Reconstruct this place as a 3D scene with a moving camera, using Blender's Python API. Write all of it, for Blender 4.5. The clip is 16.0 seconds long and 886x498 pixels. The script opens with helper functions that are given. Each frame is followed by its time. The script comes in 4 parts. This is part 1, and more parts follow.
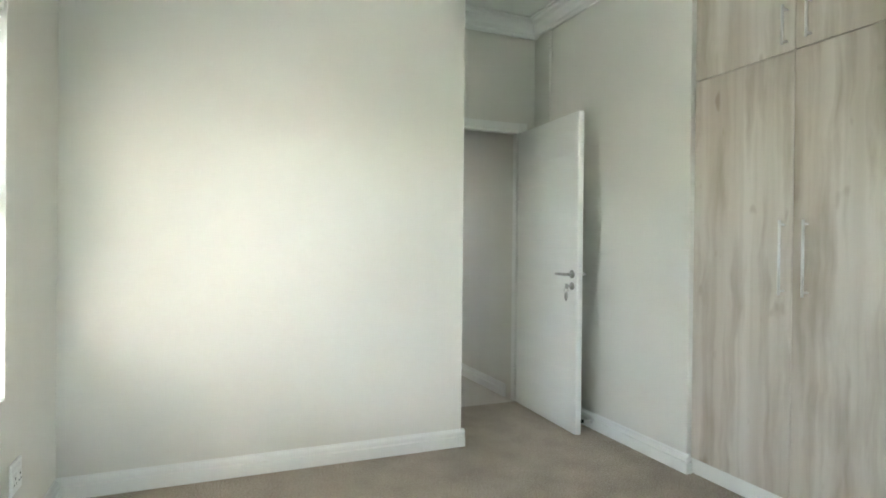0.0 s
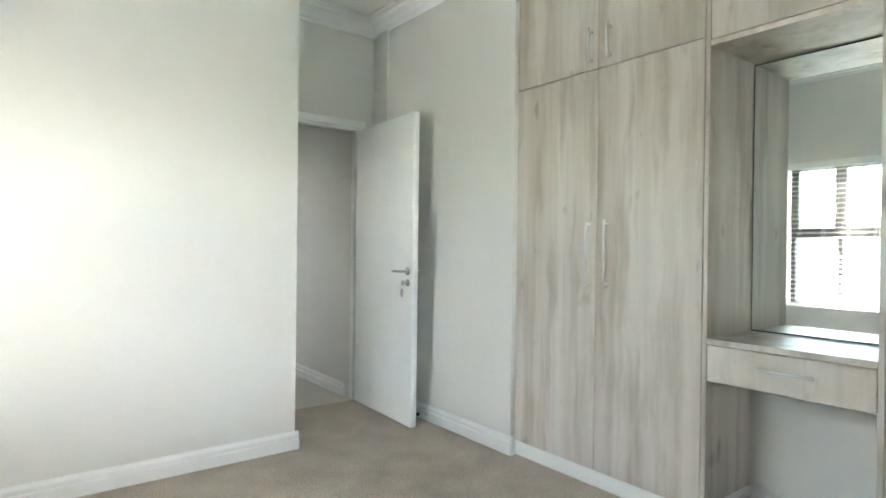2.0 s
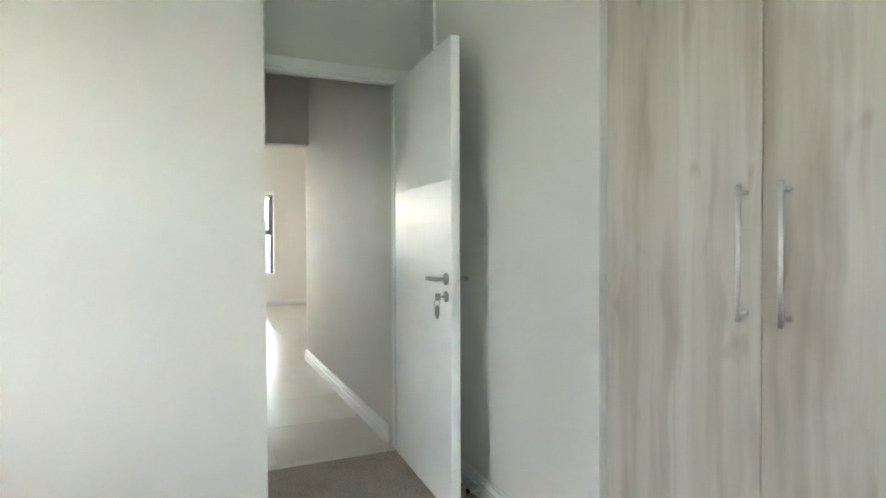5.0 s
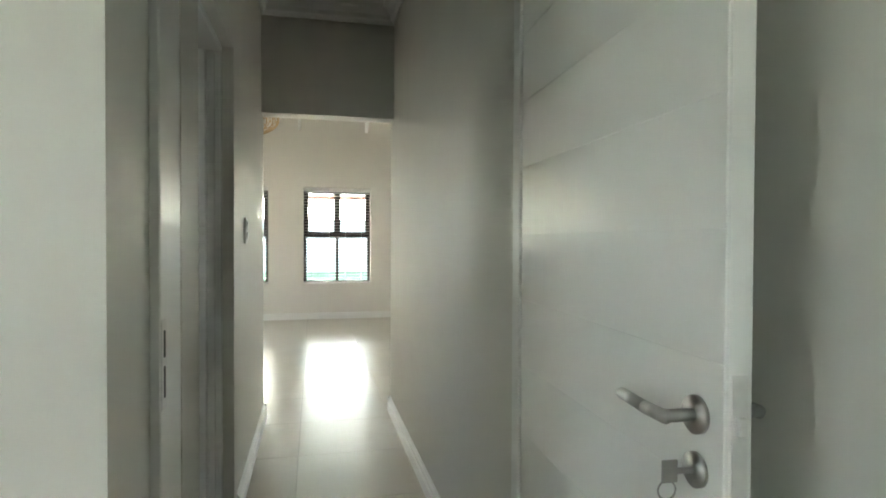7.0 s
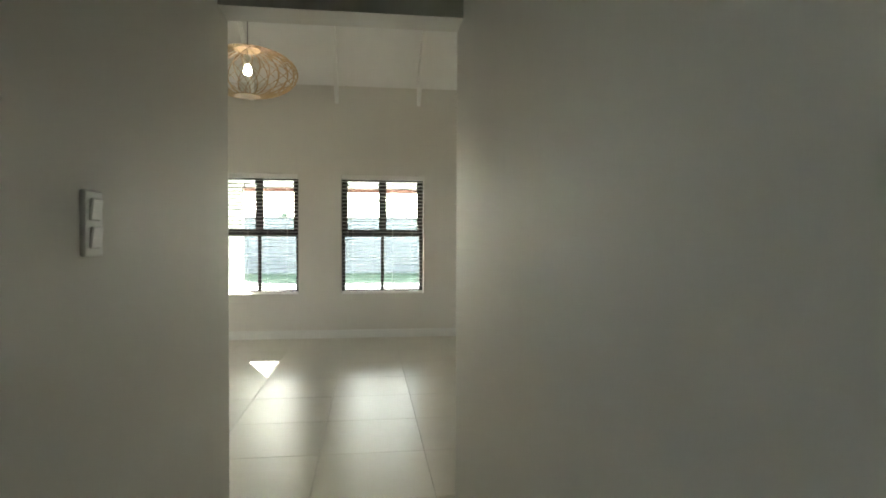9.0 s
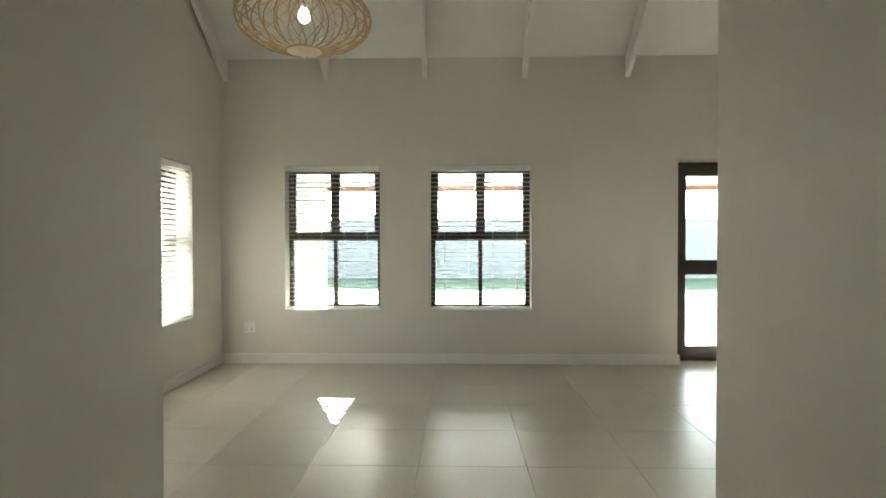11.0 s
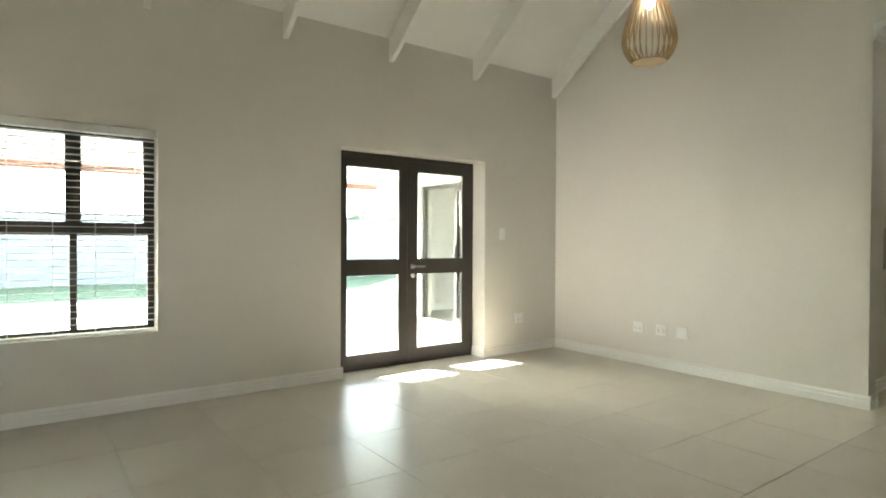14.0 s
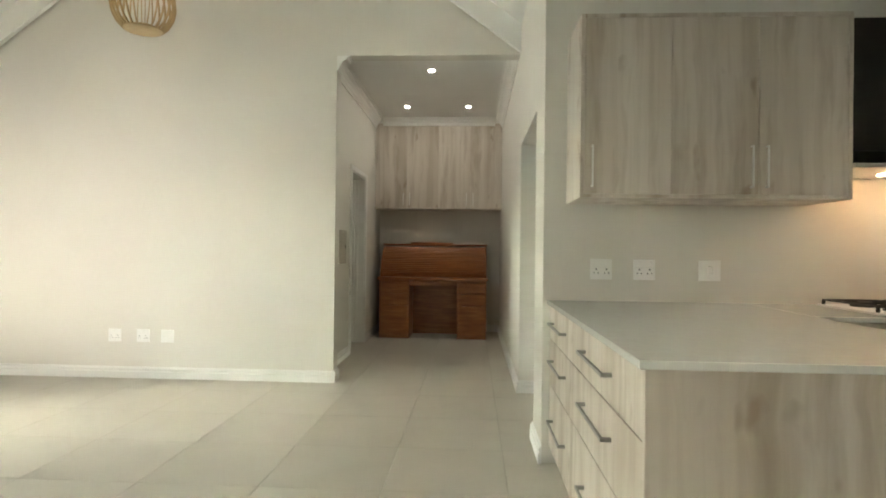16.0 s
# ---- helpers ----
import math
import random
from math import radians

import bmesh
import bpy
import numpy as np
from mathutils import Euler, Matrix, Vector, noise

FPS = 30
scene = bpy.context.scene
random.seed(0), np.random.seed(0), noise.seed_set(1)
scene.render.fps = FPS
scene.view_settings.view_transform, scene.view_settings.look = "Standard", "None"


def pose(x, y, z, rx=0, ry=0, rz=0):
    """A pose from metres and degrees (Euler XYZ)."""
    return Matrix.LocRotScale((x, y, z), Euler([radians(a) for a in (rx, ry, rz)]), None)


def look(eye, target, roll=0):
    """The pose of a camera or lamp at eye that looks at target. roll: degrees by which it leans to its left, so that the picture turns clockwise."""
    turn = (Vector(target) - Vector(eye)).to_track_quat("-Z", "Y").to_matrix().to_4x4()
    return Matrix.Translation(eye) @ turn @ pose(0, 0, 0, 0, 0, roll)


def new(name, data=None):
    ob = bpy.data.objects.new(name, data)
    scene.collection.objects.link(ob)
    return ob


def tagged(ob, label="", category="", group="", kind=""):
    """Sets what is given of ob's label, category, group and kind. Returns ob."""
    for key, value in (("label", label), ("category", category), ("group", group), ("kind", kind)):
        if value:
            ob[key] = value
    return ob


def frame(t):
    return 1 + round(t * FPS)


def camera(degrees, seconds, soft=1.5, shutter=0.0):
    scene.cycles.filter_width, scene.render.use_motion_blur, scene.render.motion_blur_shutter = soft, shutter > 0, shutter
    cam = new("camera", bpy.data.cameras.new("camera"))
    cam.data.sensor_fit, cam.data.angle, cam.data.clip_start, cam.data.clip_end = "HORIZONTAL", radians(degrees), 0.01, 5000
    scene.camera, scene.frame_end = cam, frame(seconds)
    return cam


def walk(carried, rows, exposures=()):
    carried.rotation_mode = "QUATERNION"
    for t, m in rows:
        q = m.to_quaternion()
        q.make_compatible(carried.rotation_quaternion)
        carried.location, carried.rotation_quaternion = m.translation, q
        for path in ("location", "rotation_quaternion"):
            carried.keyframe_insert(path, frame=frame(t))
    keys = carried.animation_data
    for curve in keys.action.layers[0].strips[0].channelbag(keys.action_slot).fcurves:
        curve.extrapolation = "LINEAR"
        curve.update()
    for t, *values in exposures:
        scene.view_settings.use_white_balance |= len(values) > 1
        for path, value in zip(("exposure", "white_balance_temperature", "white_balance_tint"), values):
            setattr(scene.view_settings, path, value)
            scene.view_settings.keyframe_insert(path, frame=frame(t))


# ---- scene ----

cam = camera(75.7, 16.0, soft=1.8)
PATH = [
    (0, (-2.18, -3.773, 1.188), (-1.419, -1.923, 1.176), 0.6),
    (0.5, (-2.17, -3.784, 1.186), (-1.296, -1.986, 1.174), 0.7),
    (1, (-2.157, -3.793, 1.181), (-1.168, -2.054, 1.171), 0.7),
    (1.5, (-2.149, -3.806, 1.18), (-1.041, -2.141, 1.17), 0.7),
    (2, (-2.124, -3.808, 1.174), (-0.903, -2.224, 1.167), 0.7),
    (2.5, (-2.026, -3.785, 1.175), (-0.736, -2.256, 1.166), 0.7),
    (3, (-1.86, -3.715, 1.186), (-0.548, -2.206, 1.17), 0.5),
    (3.5, (-1.677, -3.605, 1.179), (-0.388, -2.076, 1.16), 0.4),
    (4, (-1.449, -3.435, 1.203), (-0.303, -1.796, 1.175), 0.2),
    (4.5, (-1.234, -3.227, 1.194), (-0.29, -1.464, 1.168), -0.0),
    (5, (-1.053, -2.972, 1.187), (-0.24, -1.144, 1.152), -0.2),
    (5.2, (-0.984, -2.84, 1.195), (-0.214, -0.994, 1.158), -0.3),
    (7.3, (-0.507, -1.166, 1.253), (-0.103, 0.792, 1.215), 0.3),
    (7.5, (-0.48, -0.998, 1.255), (-0.1, 0.965, 1.213), 0.3),
    (8, (-0.427, -0.533, 1.257), (-0.089, 1.438, 1.218), 0.3),
    (8.5, (-0.37, -0.054, 1.252), (-0.06, 1.921, 1.215), 0.3),
    (9, (-0.352, 0.427, 1.264), (-0.094, 2.41, 1.224), 0.2),
    (9.5, (-0.282, 0.779, 1.325), (-0.095, 2.77, 1.27), -0.0),
    (10, (-0.292, 1.182, 1.293), (-0.217, 3.18, 1.246), -0.2),
    (10.2, (-0.308, 1.32, 1.289), (-0.29, 3.32, 1.245), -0.4),
    (12.3, (-0.528, 2.411, 1.222), (-0.604, 4.409, 1.207), -0.0),
    (12.5, (-0.521, 2.489, 1.216), (-0.508, 4.488, 1.199), -0.0),
    (13, (-0.496, 2.674, 1.227), (-0.152, 4.644, 1.206), 0.1),
    (13.5, (-0.439, 2.818, 1.235), (0.284, 4.682, 1.209), 0.2),
    (14, (-0.445, 3.014, 1.24), (0.735, 4.629, 1.213), 0.3),
    (14.5, (-0.468, 3.156, 1.214), (1.096, 4.402, 1.197), 0.7),
    (15, (-0.433, 3.277, 1.174), (1.391, 4.098, 1.173), 0.8),
    (15.5, (-0.356, 3.3, 1.167), (1.595, 3.74, 1.171), 0.5),
    (16, (-0.329, 3.349, 1.162), (1.668, 3.454, 1.17), 0.7),
]
EXPOSURE = [(0, 6.68, 6550, 12), (2, 6.9, 6350, 15), (4, 6.95, 6280, 17), (4.6, 6.72, 6400, 16), (5.2, 6.6, 6450, 14), (7.3, 6.08, 6750, 9), (8, 5.93, 6950, 8), (9, 5.22, 7050, 9), (10.2, 5.17, 7080, 8), (12.3, 5.43, 6950, 8), (13.5, 5.6, 7000, 9), (14.2, 5.5, 7000, 8), (16, 6.15, 6950, 9)]
walk(cam, [(t, look(eye, target, roll)) for t, eye, target, roll in PATH], EXPOSURE)

# ---- light ----
SUN_WAY = Vector((0.41, -1.0, -0.436)).normalized()
world = bpy.data.worlds.new("sky")
scene.world = world
world.use_nodes = True
wn = world.node_tree.nodes
sky = wn.new("ShaderNodeTexSky")
sky.sky_type = "NISHITA"
sky.sun_disc = False
sky.sun_elevation = math.asin(-SUN_WAY.z)
sky.sun_rotation = math.atan2(-SUN_WAY.x, -SUN_WAY.y)
wn["Background"].inputs["Strength"].default_value = 0.15
haze = wn.new("ShaderNodeHueSaturation")
haze.inputs["Saturation"].default_value = 0.5
world.node_tree.links.new(sky.outputs["Color"], haze.inputs["Color"])
world.node_tree.links.new(haze.outputs["Color"], wn["Background"].inputs["Color"])
sun_data = bpy.data.lights.new("sun", "SUN")
sun_data.energy, sun_data.angle, sun_data.color = 4.5, radians(0.5), (1.0, 0.975, 0.94)
sun = new("sun", sun_data)
sun.matrix_world = look((-8, 20, 9), Vector((-8, 20, 9)) + SUN_WAY)


def window_fill(name, at, way, wide, high, watts, color, spread):
    """Area lamp outside a window's opening, added to boost the room's daylight."""
    d = bpy.data.lights.new(name, "AREA")
    d.shape, d.size, d.size_y, d.energy, d.color, d.spread = "RECTANGLE", wide, high, watts, color, radians(spread)
    new(name, d).matrix_world = look(at, Vector(at) + Vector(way))


# Added lamp that boosts the unseen back window's light in the bedroom.
window_fill("bedroom_window_fill", (-1.70, -4.94, 1.34), (0, 1, 0), 1.50, 1.38, 0.32, (0.96, 0.98, 1.0), 170)
# Added narrow beam, aimed so that it brightens mainly the gable wall.
window_fill("living_window_fill", (-3.07, 6.59, 1.265), (1, 0.08, 0.06), 0.90, 1.42, 1.0, (1.0, 0.98, 0.95), 36)


# ---- materials ----
def material(name, rough=0.5, metal=0.0):
    m = bpy.data.materials.new(name)
    m.use_nodes = True
    n, l = m.node_tree.nodes, m.node_tree.links
    b = n["Principled BSDF"]
    b.inputs["Roughness"].default_value = rough
    b.inputs["Metallic"].default_value = metal
    return m, n, l, b


def coords(n, l, scale=(1, 1, 1), vary=0.0):
    """Object-space coordinates; vary shifts the pattern from object to object."""
    tc, mp = n.new("ShaderNodeTexCoord"), n.new("ShaderNodeMapping")
    mp.inputs["Scale"].default_value = scale
    l.new(tc.outputs["Object"], mp.inputs["Vector"])
    if vary:
        info, mul = n.new("ShaderNodeObjectInfo"), n.new("ShaderNodeVectorMath")
        mul.operation = "SCALE"
        mul.inputs[0].default_value = (vary, vary * 0.7, vary * 1.3)
        l.new(info.outputs["Random"], mul.inputs["Scale"])
        l.new(mul.outputs["Vector"], mp.inputs["Location"])
    return mp.outputs["Vector"]


def noise_tex(n, l, vec, scale, detail=4.0, rough=0.55):
    t = n.new("ShaderNodeTexNoise")
    t.inputs["Scale"].default_value, t.inputs["Detail"].default_value, t.inputs["Roughness"].default_value = scale, detail, rough
    l.new(vec, t.inputs["Vector"])
    return t.outputs["Fac"]


def ramp(n, l, fac, stops):
    r = n.new("ShaderNodeValToRGB")
    while len(r.color_ramp.elements) < len(stops):
        r.color_ramp.elements.new(0.5)
    for e, (p, c) in zip(r.color_ramp.elements, stops):
        e.position, e.color = p, (*c, 1)
    l.new(fac, r.inputs["Fac"])
    return r.outputs["Color"]


def bump(n, l, b, height, strength, distance):
    k = n.new("ShaderNodeBump")
    k.inputs["Strength"].default_value, k.inputs["Distance"].default_value = strength, distance
    l.new(height, k.inputs["Height"])
    l.new(k.outputs["Normal"], b.inputs["Normal"])


def mottled(name, dark, light, scale=1.5, rough=0.5, fine=120.0, relief=0.15, depth=0.001, metal=0.0, vary=0.0, detail=5.0):
    m, n, l, b = material(name, rough, metal)
    v = coords(n, l, (1, 1, 1), vary)
    l.new(ramp(n, l, noise_tex(n, l, v, scale, detail), [(0.3, dark), (0.7, light)]), b.inputs["Base Color"])
    if relief:
        bump(n, l, b, noise_tex(n, l, v, fine, 3), relief, depth)
    return m


def laminate(name):
    """Bleached oak laminate: pale vertical grain, brown streaks and a few knots."""
    m, n, l, b = material(name, 0.4)
    v = coords(n, l, (1, 1, 1), 9.0)

    def stretched(sx, sz, bend=0.0):
        mp = n.new("ShaderNodeMapping")
        mp.inputs["Scale"].default_value = (sx, sx, sz)
        if not bend:
            l.new(v, mp.inputs["Vector"])
            return mp.outputs["Vector"]
        wob, add, sub = n.new("ShaderNodeTexNoise"), n.new("ShaderNodeVectorMath"), n.new("ShaderNodeVectorMath")
        wob.inputs["Scale"].default_value, wob.inputs["Detail"].default_value = 3.2, 2.0
        l.new(v, wob.inputs["Vector"])
        sub.operation = "MULTIPLY_ADD"
        sub.inputs[1].default_value, sub.inputs[2].default_value = (bend, bend, 0), (-bend / 2, -bend / 2, 0)
        l.new(wob.outputs["Color"], sub.inputs[0])
        l.new(v, add.inputs[0])
        l.new(sub.outputs["Vector"], add.inputs[1])
        l.new(add.outputs["Vector"], mp.inputs["Vector"])
        return mp.outputs["Vector"]

    def blend(under, mask, color, amount):
        mix, amt = n.new("ShaderNodeMix"), n.new("ShaderNodeMath")
        mix.data_type, amt.operation = "RGBA", "MULTIPLY"
        mix.inputs["B"].default_value, amt.inputs[1].default_value = (*color, 1), amount
        l.new(mask, amt.inputs[0])
        l.new(amt.outputs[0], mix.inputs["Factor"])
        l.new(under, mix.inputs["A"])
        return mix.outputs["Result"]

    broad = noise_tex(n, l, stretched(1.0, 0.05, 0.05), 5.5, 2, 0.5)
    look_ = ramp(n, l, broad, [(0.30, (0.445, 0.385, 0.315)), (0.45, (0.535, 0.478, 0.41)), (0.58, (0.592, 0.54, 0.475)), (0.74, (0.628, 0.58, 0.52))])
    streak = noise_tex(n, l, stretched(1.0, 0.10, 0.07), 11.0, 4, 0.5)
    look_ = blend(look_, ramp(n, l, streak, [(0.50, (0, 0, 0)), (0.70, (1, 1, 1))]), (0.30, 0.235, 0.17), 0.62)
    band = noise_tex(n, l, stretched(1.0, 0.03, 0.03), 26.0, 3, 0.5)
    look_ = blend(look_, ramp(n, l, band, [(0.50, (0, 0, 0)), (0.72, (1, 1, 1))]), (0.36, 0.30, 0.235), 0.32)
    fine_grain = noise_tex(n, l, stretched(1.0, 0.025, 0.01), 110.0, 4, 0.6)
    look_ = blend(look_, ramp(n, l, fine_grain, [(0.52, (0, 0, 0)), (0.78, (1, 1, 1))]), (0.40, 0.33, 0.26), 0.16)
    knot = noise_tex(n, l, stretched(1.0, 0.45, 0.05), 11.0, 2, 0.4)
    look_ = blend(look_, ramp(n, l, knot, [(0.67, (0, 0, 0)), (0.76, (1, 1, 1))]), (0.27, 0.195, 0.135), 0.60)
    l.new(look_, b.inputs["Base Color"])
    bump(n, l, b, fine_grain, 0.10, 0.0005)
    return m


def cherry_wood(name):
    m, n, l, b = material(name, 0.32)
    tc, mp = n.new("ShaderNodeTexCoord"), n.new("ShaderNodeMapping")
    mp.inputs["Scale"].default_value = (1.0, 0.12, 1.0)
    l.new(tc.outputs["Object"], mp.inputs["Vector"])
    f = noise_tex(n, l, mp.outputs["Vector"], 24.0, 5, 0.6)
    l.new(ramp(n, l, f, [(0.3, (0.22, 0.073, 0.021)), (0.55, (0.34, 0.122, 0.038)), (0.75, (0.44, 0.18, 0.065))]), b.inputs["Base Color"])
    bump(n, l, b, f, 0.1, 0.0006)
    return m


def tinted_glass(name):
    m = bpy.data.materials.new(name)
    m.use_nodes = True
    n, l = m.node_tree.nodes, m.node_tree.links
    n.remove(n["Principled BSDF"])
    fr, tr, gl, mx = n.new("ShaderNodeFresnel"), n.new("ShaderNodeBsdfTransparent"), n.new("ShaderNodeBsdfGlossy"), n.new("ShaderNodeMixShader")
    fr.inputs["IOR"].default_value = 1.45
    gl.inputs["Roughness"].default_value = 0.01
    # Tint added to dim the overbright view outdoors.
    tr.inputs["Color"].default_value = (0.60, 0.635, 0.63, 1)
    l.new(fr.outputs[0], mx.inputs[0])
    l.new(tr.outputs[0], mx.inputs[1])
    l.new(gl.outputs[0], mx.inputs[2])
    l.new(mx.outputs[0], n["Material Output"].inputs["Surface"])
    return m


def glowing(name, color, strength):
    m, n, l, b = material(name, 0.4)
    b.inputs["Base Color"].default_value = (*color, 1)
    b.inputs["Emission Color"].default_value = (*color, 1)
    b.inputs["Emission Strength"].default_value = strength
    return m


def carpet_pile(name):
    m, n, l, b = material(name, 0.95)
    v = coords(n, l)
    f = noise_tex(n, l, v, 130.0, 4, 0.7)
    g = noise_tex(n, l, v, 5.0, 3, 0.5)
    add = n.new("ShaderNodeMath")
    add.operation = "MULTIPLY_ADD"
    add.inputs[1].default_value = 0.22
    l.new(g, add.inputs[0])
    l.new(f, add.inputs[2])
    l.new(ramp(n, l, add.outputs[0], [(0.46, (0.25, 0.207, 0.165)), (0.64, (0.455, 0.39, 0.32)), (0.80, (0.62, 0.545, 0.465))]), b.inputs["Base Color"])
    bump(n, l, b, f, 1.0, 0.006)
    return m


def floor_tile(name):
    m, n, l, b = material(name, 0.3)
    b.inputs["Specular IOR Level"].default_value = 0.32
    v = coords(n, l, (1, 1, 1), 30.0)
    cloud = noise_tex(n, l, v, 2.2, 6, 0.6)
    l.new(ramp(n, l, cloud, [(0.3, (0.56, 0.525, 0.45)), (0.7, (0.60, 0.565, 0.49))]), b.inputs["Base Color"])
    gl = n.new("ShaderNodeMapRange")
    gl.inputs["To Min"].default_value, gl.inputs["To Max"].default_value = 0.285, 0.31
    l.new(noise_tex(n, l, v, 5.0, 5), gl.inputs["Value"])
    l.new(gl.outputs[0], b.inputs["Roughness"])
    bump(n, l, b, noise_tex(n, l, v, 40.0, 3), 0.05, 0.0006)
    return m


WALL = mottled("warm_grey_wall_paint", (0.67, 0.652, 0.60), (0.70, 0.682, 0.63), 0.9, 0.55, 60, 0.035, 0.0008)
WHITE = mottled("white_gloss_enamel", (0.76, 0.765, 0.74), (0.80, 0.80, 0.775), 1.2, 0.3, 90, 0.04, 0.0006)
WALL.node_tree.nodes["Principled BSDF"].inputs["Specular IOR Level"].default_value = 0.36
LEAFWHITE = mottled("white_satin_door_paint", (0.76, 0.765, 0.74), (0.80, 0.80, 0.775), 1.2, 0.33, 90, 0.04, 0.0006)
LEAFWHITE.node_tree.nodes["Principled BSDF"].inputs["Specular IOR Level"].default_value = 0.42
CEIL = mottled("white_ceiling_paint", (0.77, 0.77, 0.75), (0.81, 0.81, 0.79), 1.0, 0.75, 140, 0.08, 0.0006)
LAM = laminate("bleached_oak_laminate")
STEEL = mottled("brushed_steel", (0.74, 0.735, 0.72), (0.82, 0.815, 0.80), 30, 0.5, 200, 0.05, 0.0003, 1.0)
LEVER = mottled("satin_nickel", (0.31, 0.302, 0.29), (0.38, 0.37, 0.355), 30, 0.4, 200, 0.05, 0.0003, 1.0)
ALU = mottled("bronze_aluminium", (0.030, 0.025, 0.020), (0.042, 0.035, 0.029), 3, 0.42, 160, 0.05, 0.0004)
PLASTIC = mottled("white_plastic", (0.78, 0.785, 0.76), (0.82, 0.82, 0.80), 8, 0.3, 60, 0.0)
BLIND = mottled("white_blind_slat", (0.78, 0.78, 0.75), (0.83, 0.83, 0.80), 4, 0.42, 60, 0.03, 0.0003)
_nodes, _links = BLIND.node_tree.nodes, BLIND.node_tree.links
_tr, _mx = _nodes.new("ShaderNodeBsdfTranslucent"), _nodes.new("ShaderNodeMixShader")
_tr.inputs["Color"].default_value, _mx.inputs[0].default_value = (0.80, 0.79, 0.75, 1), 0.36
_links.new(_nodes["Principled BSDF"].outputs[0], _mx.inputs[1])
_links.new(_tr.outputs[0], _mx.inputs[2])
_links.new(_mx.outputs[0], _nodes["Material Output"].inputs["Surface"])
DARK = mottled("dark_recess", (0.02, 0.02, 0.02), (0.035, 0.034, 0.032), 10, 0.6, 60, 0.0)
TILE = floor_tile("cream_porcelain_tile")
GROUT = mottled("beige_grout", (0.34, 0.315, 0.265), (0.40, 0.37, 0.315), 14, 0.9, 220, 0.3, 0.001)
CARPET = carpet_pile("beige_carpet_pile")
QUARTZ = mottled("white_quartz_worktop", (0.735, 0.745, 0.71), (0.765, 0.775, 0.74), 26, 0.16, 90, 0.0)
PLY = mottled("pale_plywood", (0.42, 0.295, 0.155), (0.54, 0.40, 0.23), 12, 0.5, 150, 0.1, 0.0005)
CHERRY = cherry_wood("cherry_desk_wood")
GLASS = tinted_glass("window_glass")
MIRROR, _n, _l, _b = material("mirror_glass", 0.02, 1.0)
_b.inputs["Base Color"].default_value = (0.84, 0.90, 0.88, 1)
BULB = glowing("lit_bulb", (1.0, 0.93, 0.82), 2.2)
LED = glowing("lit_downlight", (1.0, 0.95, 0.86), 7.0)
HOODLED = glowing("hood_lamp_glass", (1.0, 0.62, 0.34), 1.3)
BLACKGLASS = mottled("black_glass", (0.014, 0.013, 0.012), (0.016, 0.015, 0.014), 6, 0.12, 60, 0.0)
BOARD = mottled("grey_brown_metal_paint", (0.40, 0.37, 0.315), (0.46, 0.425, 0.365), 6, 0.45, 120, 0.05, 0.0005)
IRON = mottled("cast_iron", (0.018, 0.018, 0.018), (0.03, 0.03, 0.03), 30, 0.55, 120, 0.3, 0.0008)
PAVING = mottled("pale_concrete_paving", (0.27, 0.268, 0.262), (0.34, 0.337, 0.33), 3, 0.85, 70, 0.3, 0.002)
PLASTER = mottled("cream_exterior_plaster", (0.46, 0.44, 0.395), (0.52, 0.50, 0.45), 2, 0.85, 90, 0.3, 0.002)
# White wall darkened in its colour, so indoor exposure does not burn it out.
OUTDIMMED = mottled("dimmed_white_plaster", (0.21, 0.215, 0.22), (0.26, 0.265, 0.27), 2, 0.85, 90, 0.25, 0.002)
FASCIA = mottled("red_brown_fascia_paint", (0.21, 0.085, 0.06), (0.26, 0.115, 0.085), 5, 0.5, 90, 0.1, 0.001)
LAWN = mottled("lawn_green", (0.045, 0.085, 0.045), (0.095, 0.135, 0.075), 4, 0.95, 60, 0.6, 0.02)
LEAF = mottled("hedge_leaf", (0.075, 0.12, 0.085), (0.13, 0.18, 0.12), 5, 0.6, 60, 0.2, 0.002, vary=3)
BARK = mottled("bark", (0.08, 0.06, 0.045), (0.14, 0.11, 0.08), 9, 0.9, 40, 0.6, 0.01)
ROOFING = mottled("terracotta_roof_sheet", (0.19, 0.10, 0.075), (0.26, 0.15, 0.11), 4, 0.7, 30, 0.3, 0.01)


# ---- mesh helpers ----
def cuboid(bm, x0, x1, y0, y1, z0, z1):
    v = [bm.verts.new((x, y, z)) for z in (z0, z1) for y in (y0, y1) for x in (x0, x1)]
    for f in ((0, 2, 3, 1), (4, 5, 7, 6), (0, 1, 5, 4), (2, 6, 7, 3), (0, 4, 6, 2), (1, 3, 7, 5)):
        bm.faces.new([v[i] for i in f])
    return bm


def block(x0, x1, y0, y1, z0, z1, r=0.0, seg=1):
    bm = cuboid(bmesh.new(), x0, x1, y0, y1, z0, z1)
    if r:
        bmesh.ops.bevel(bm, geom=bm.edges[:], offset=r, segments=seg, affect="EDGES", profile=0.5)
    return bm


def blocks(*rows):
    bm = bmesh.new()
    for r in rows:
        cuboid(bm, *r)
    return bm


def rod(bm, a, b, r, n=12):
    """A round bar from a to b."""
    a, b = Vector(a), Vector(b)
    q = (b - a).to_track_quat("Z", "Y").to_matrix().to_4x4()
    bmesh.ops.create_cone(bm, cap_ends=True, segments=n, radius1=r, radius2=r, depth=(b - a).length, matrix=Matrix.Translation((a + b) / 2) @ q)
    return bm


def rods(r, *pairs, n=12):
    bm = bmesh.new()
    for a, b in pairs:
        rod(bm, a, b, r, n)
    return bm


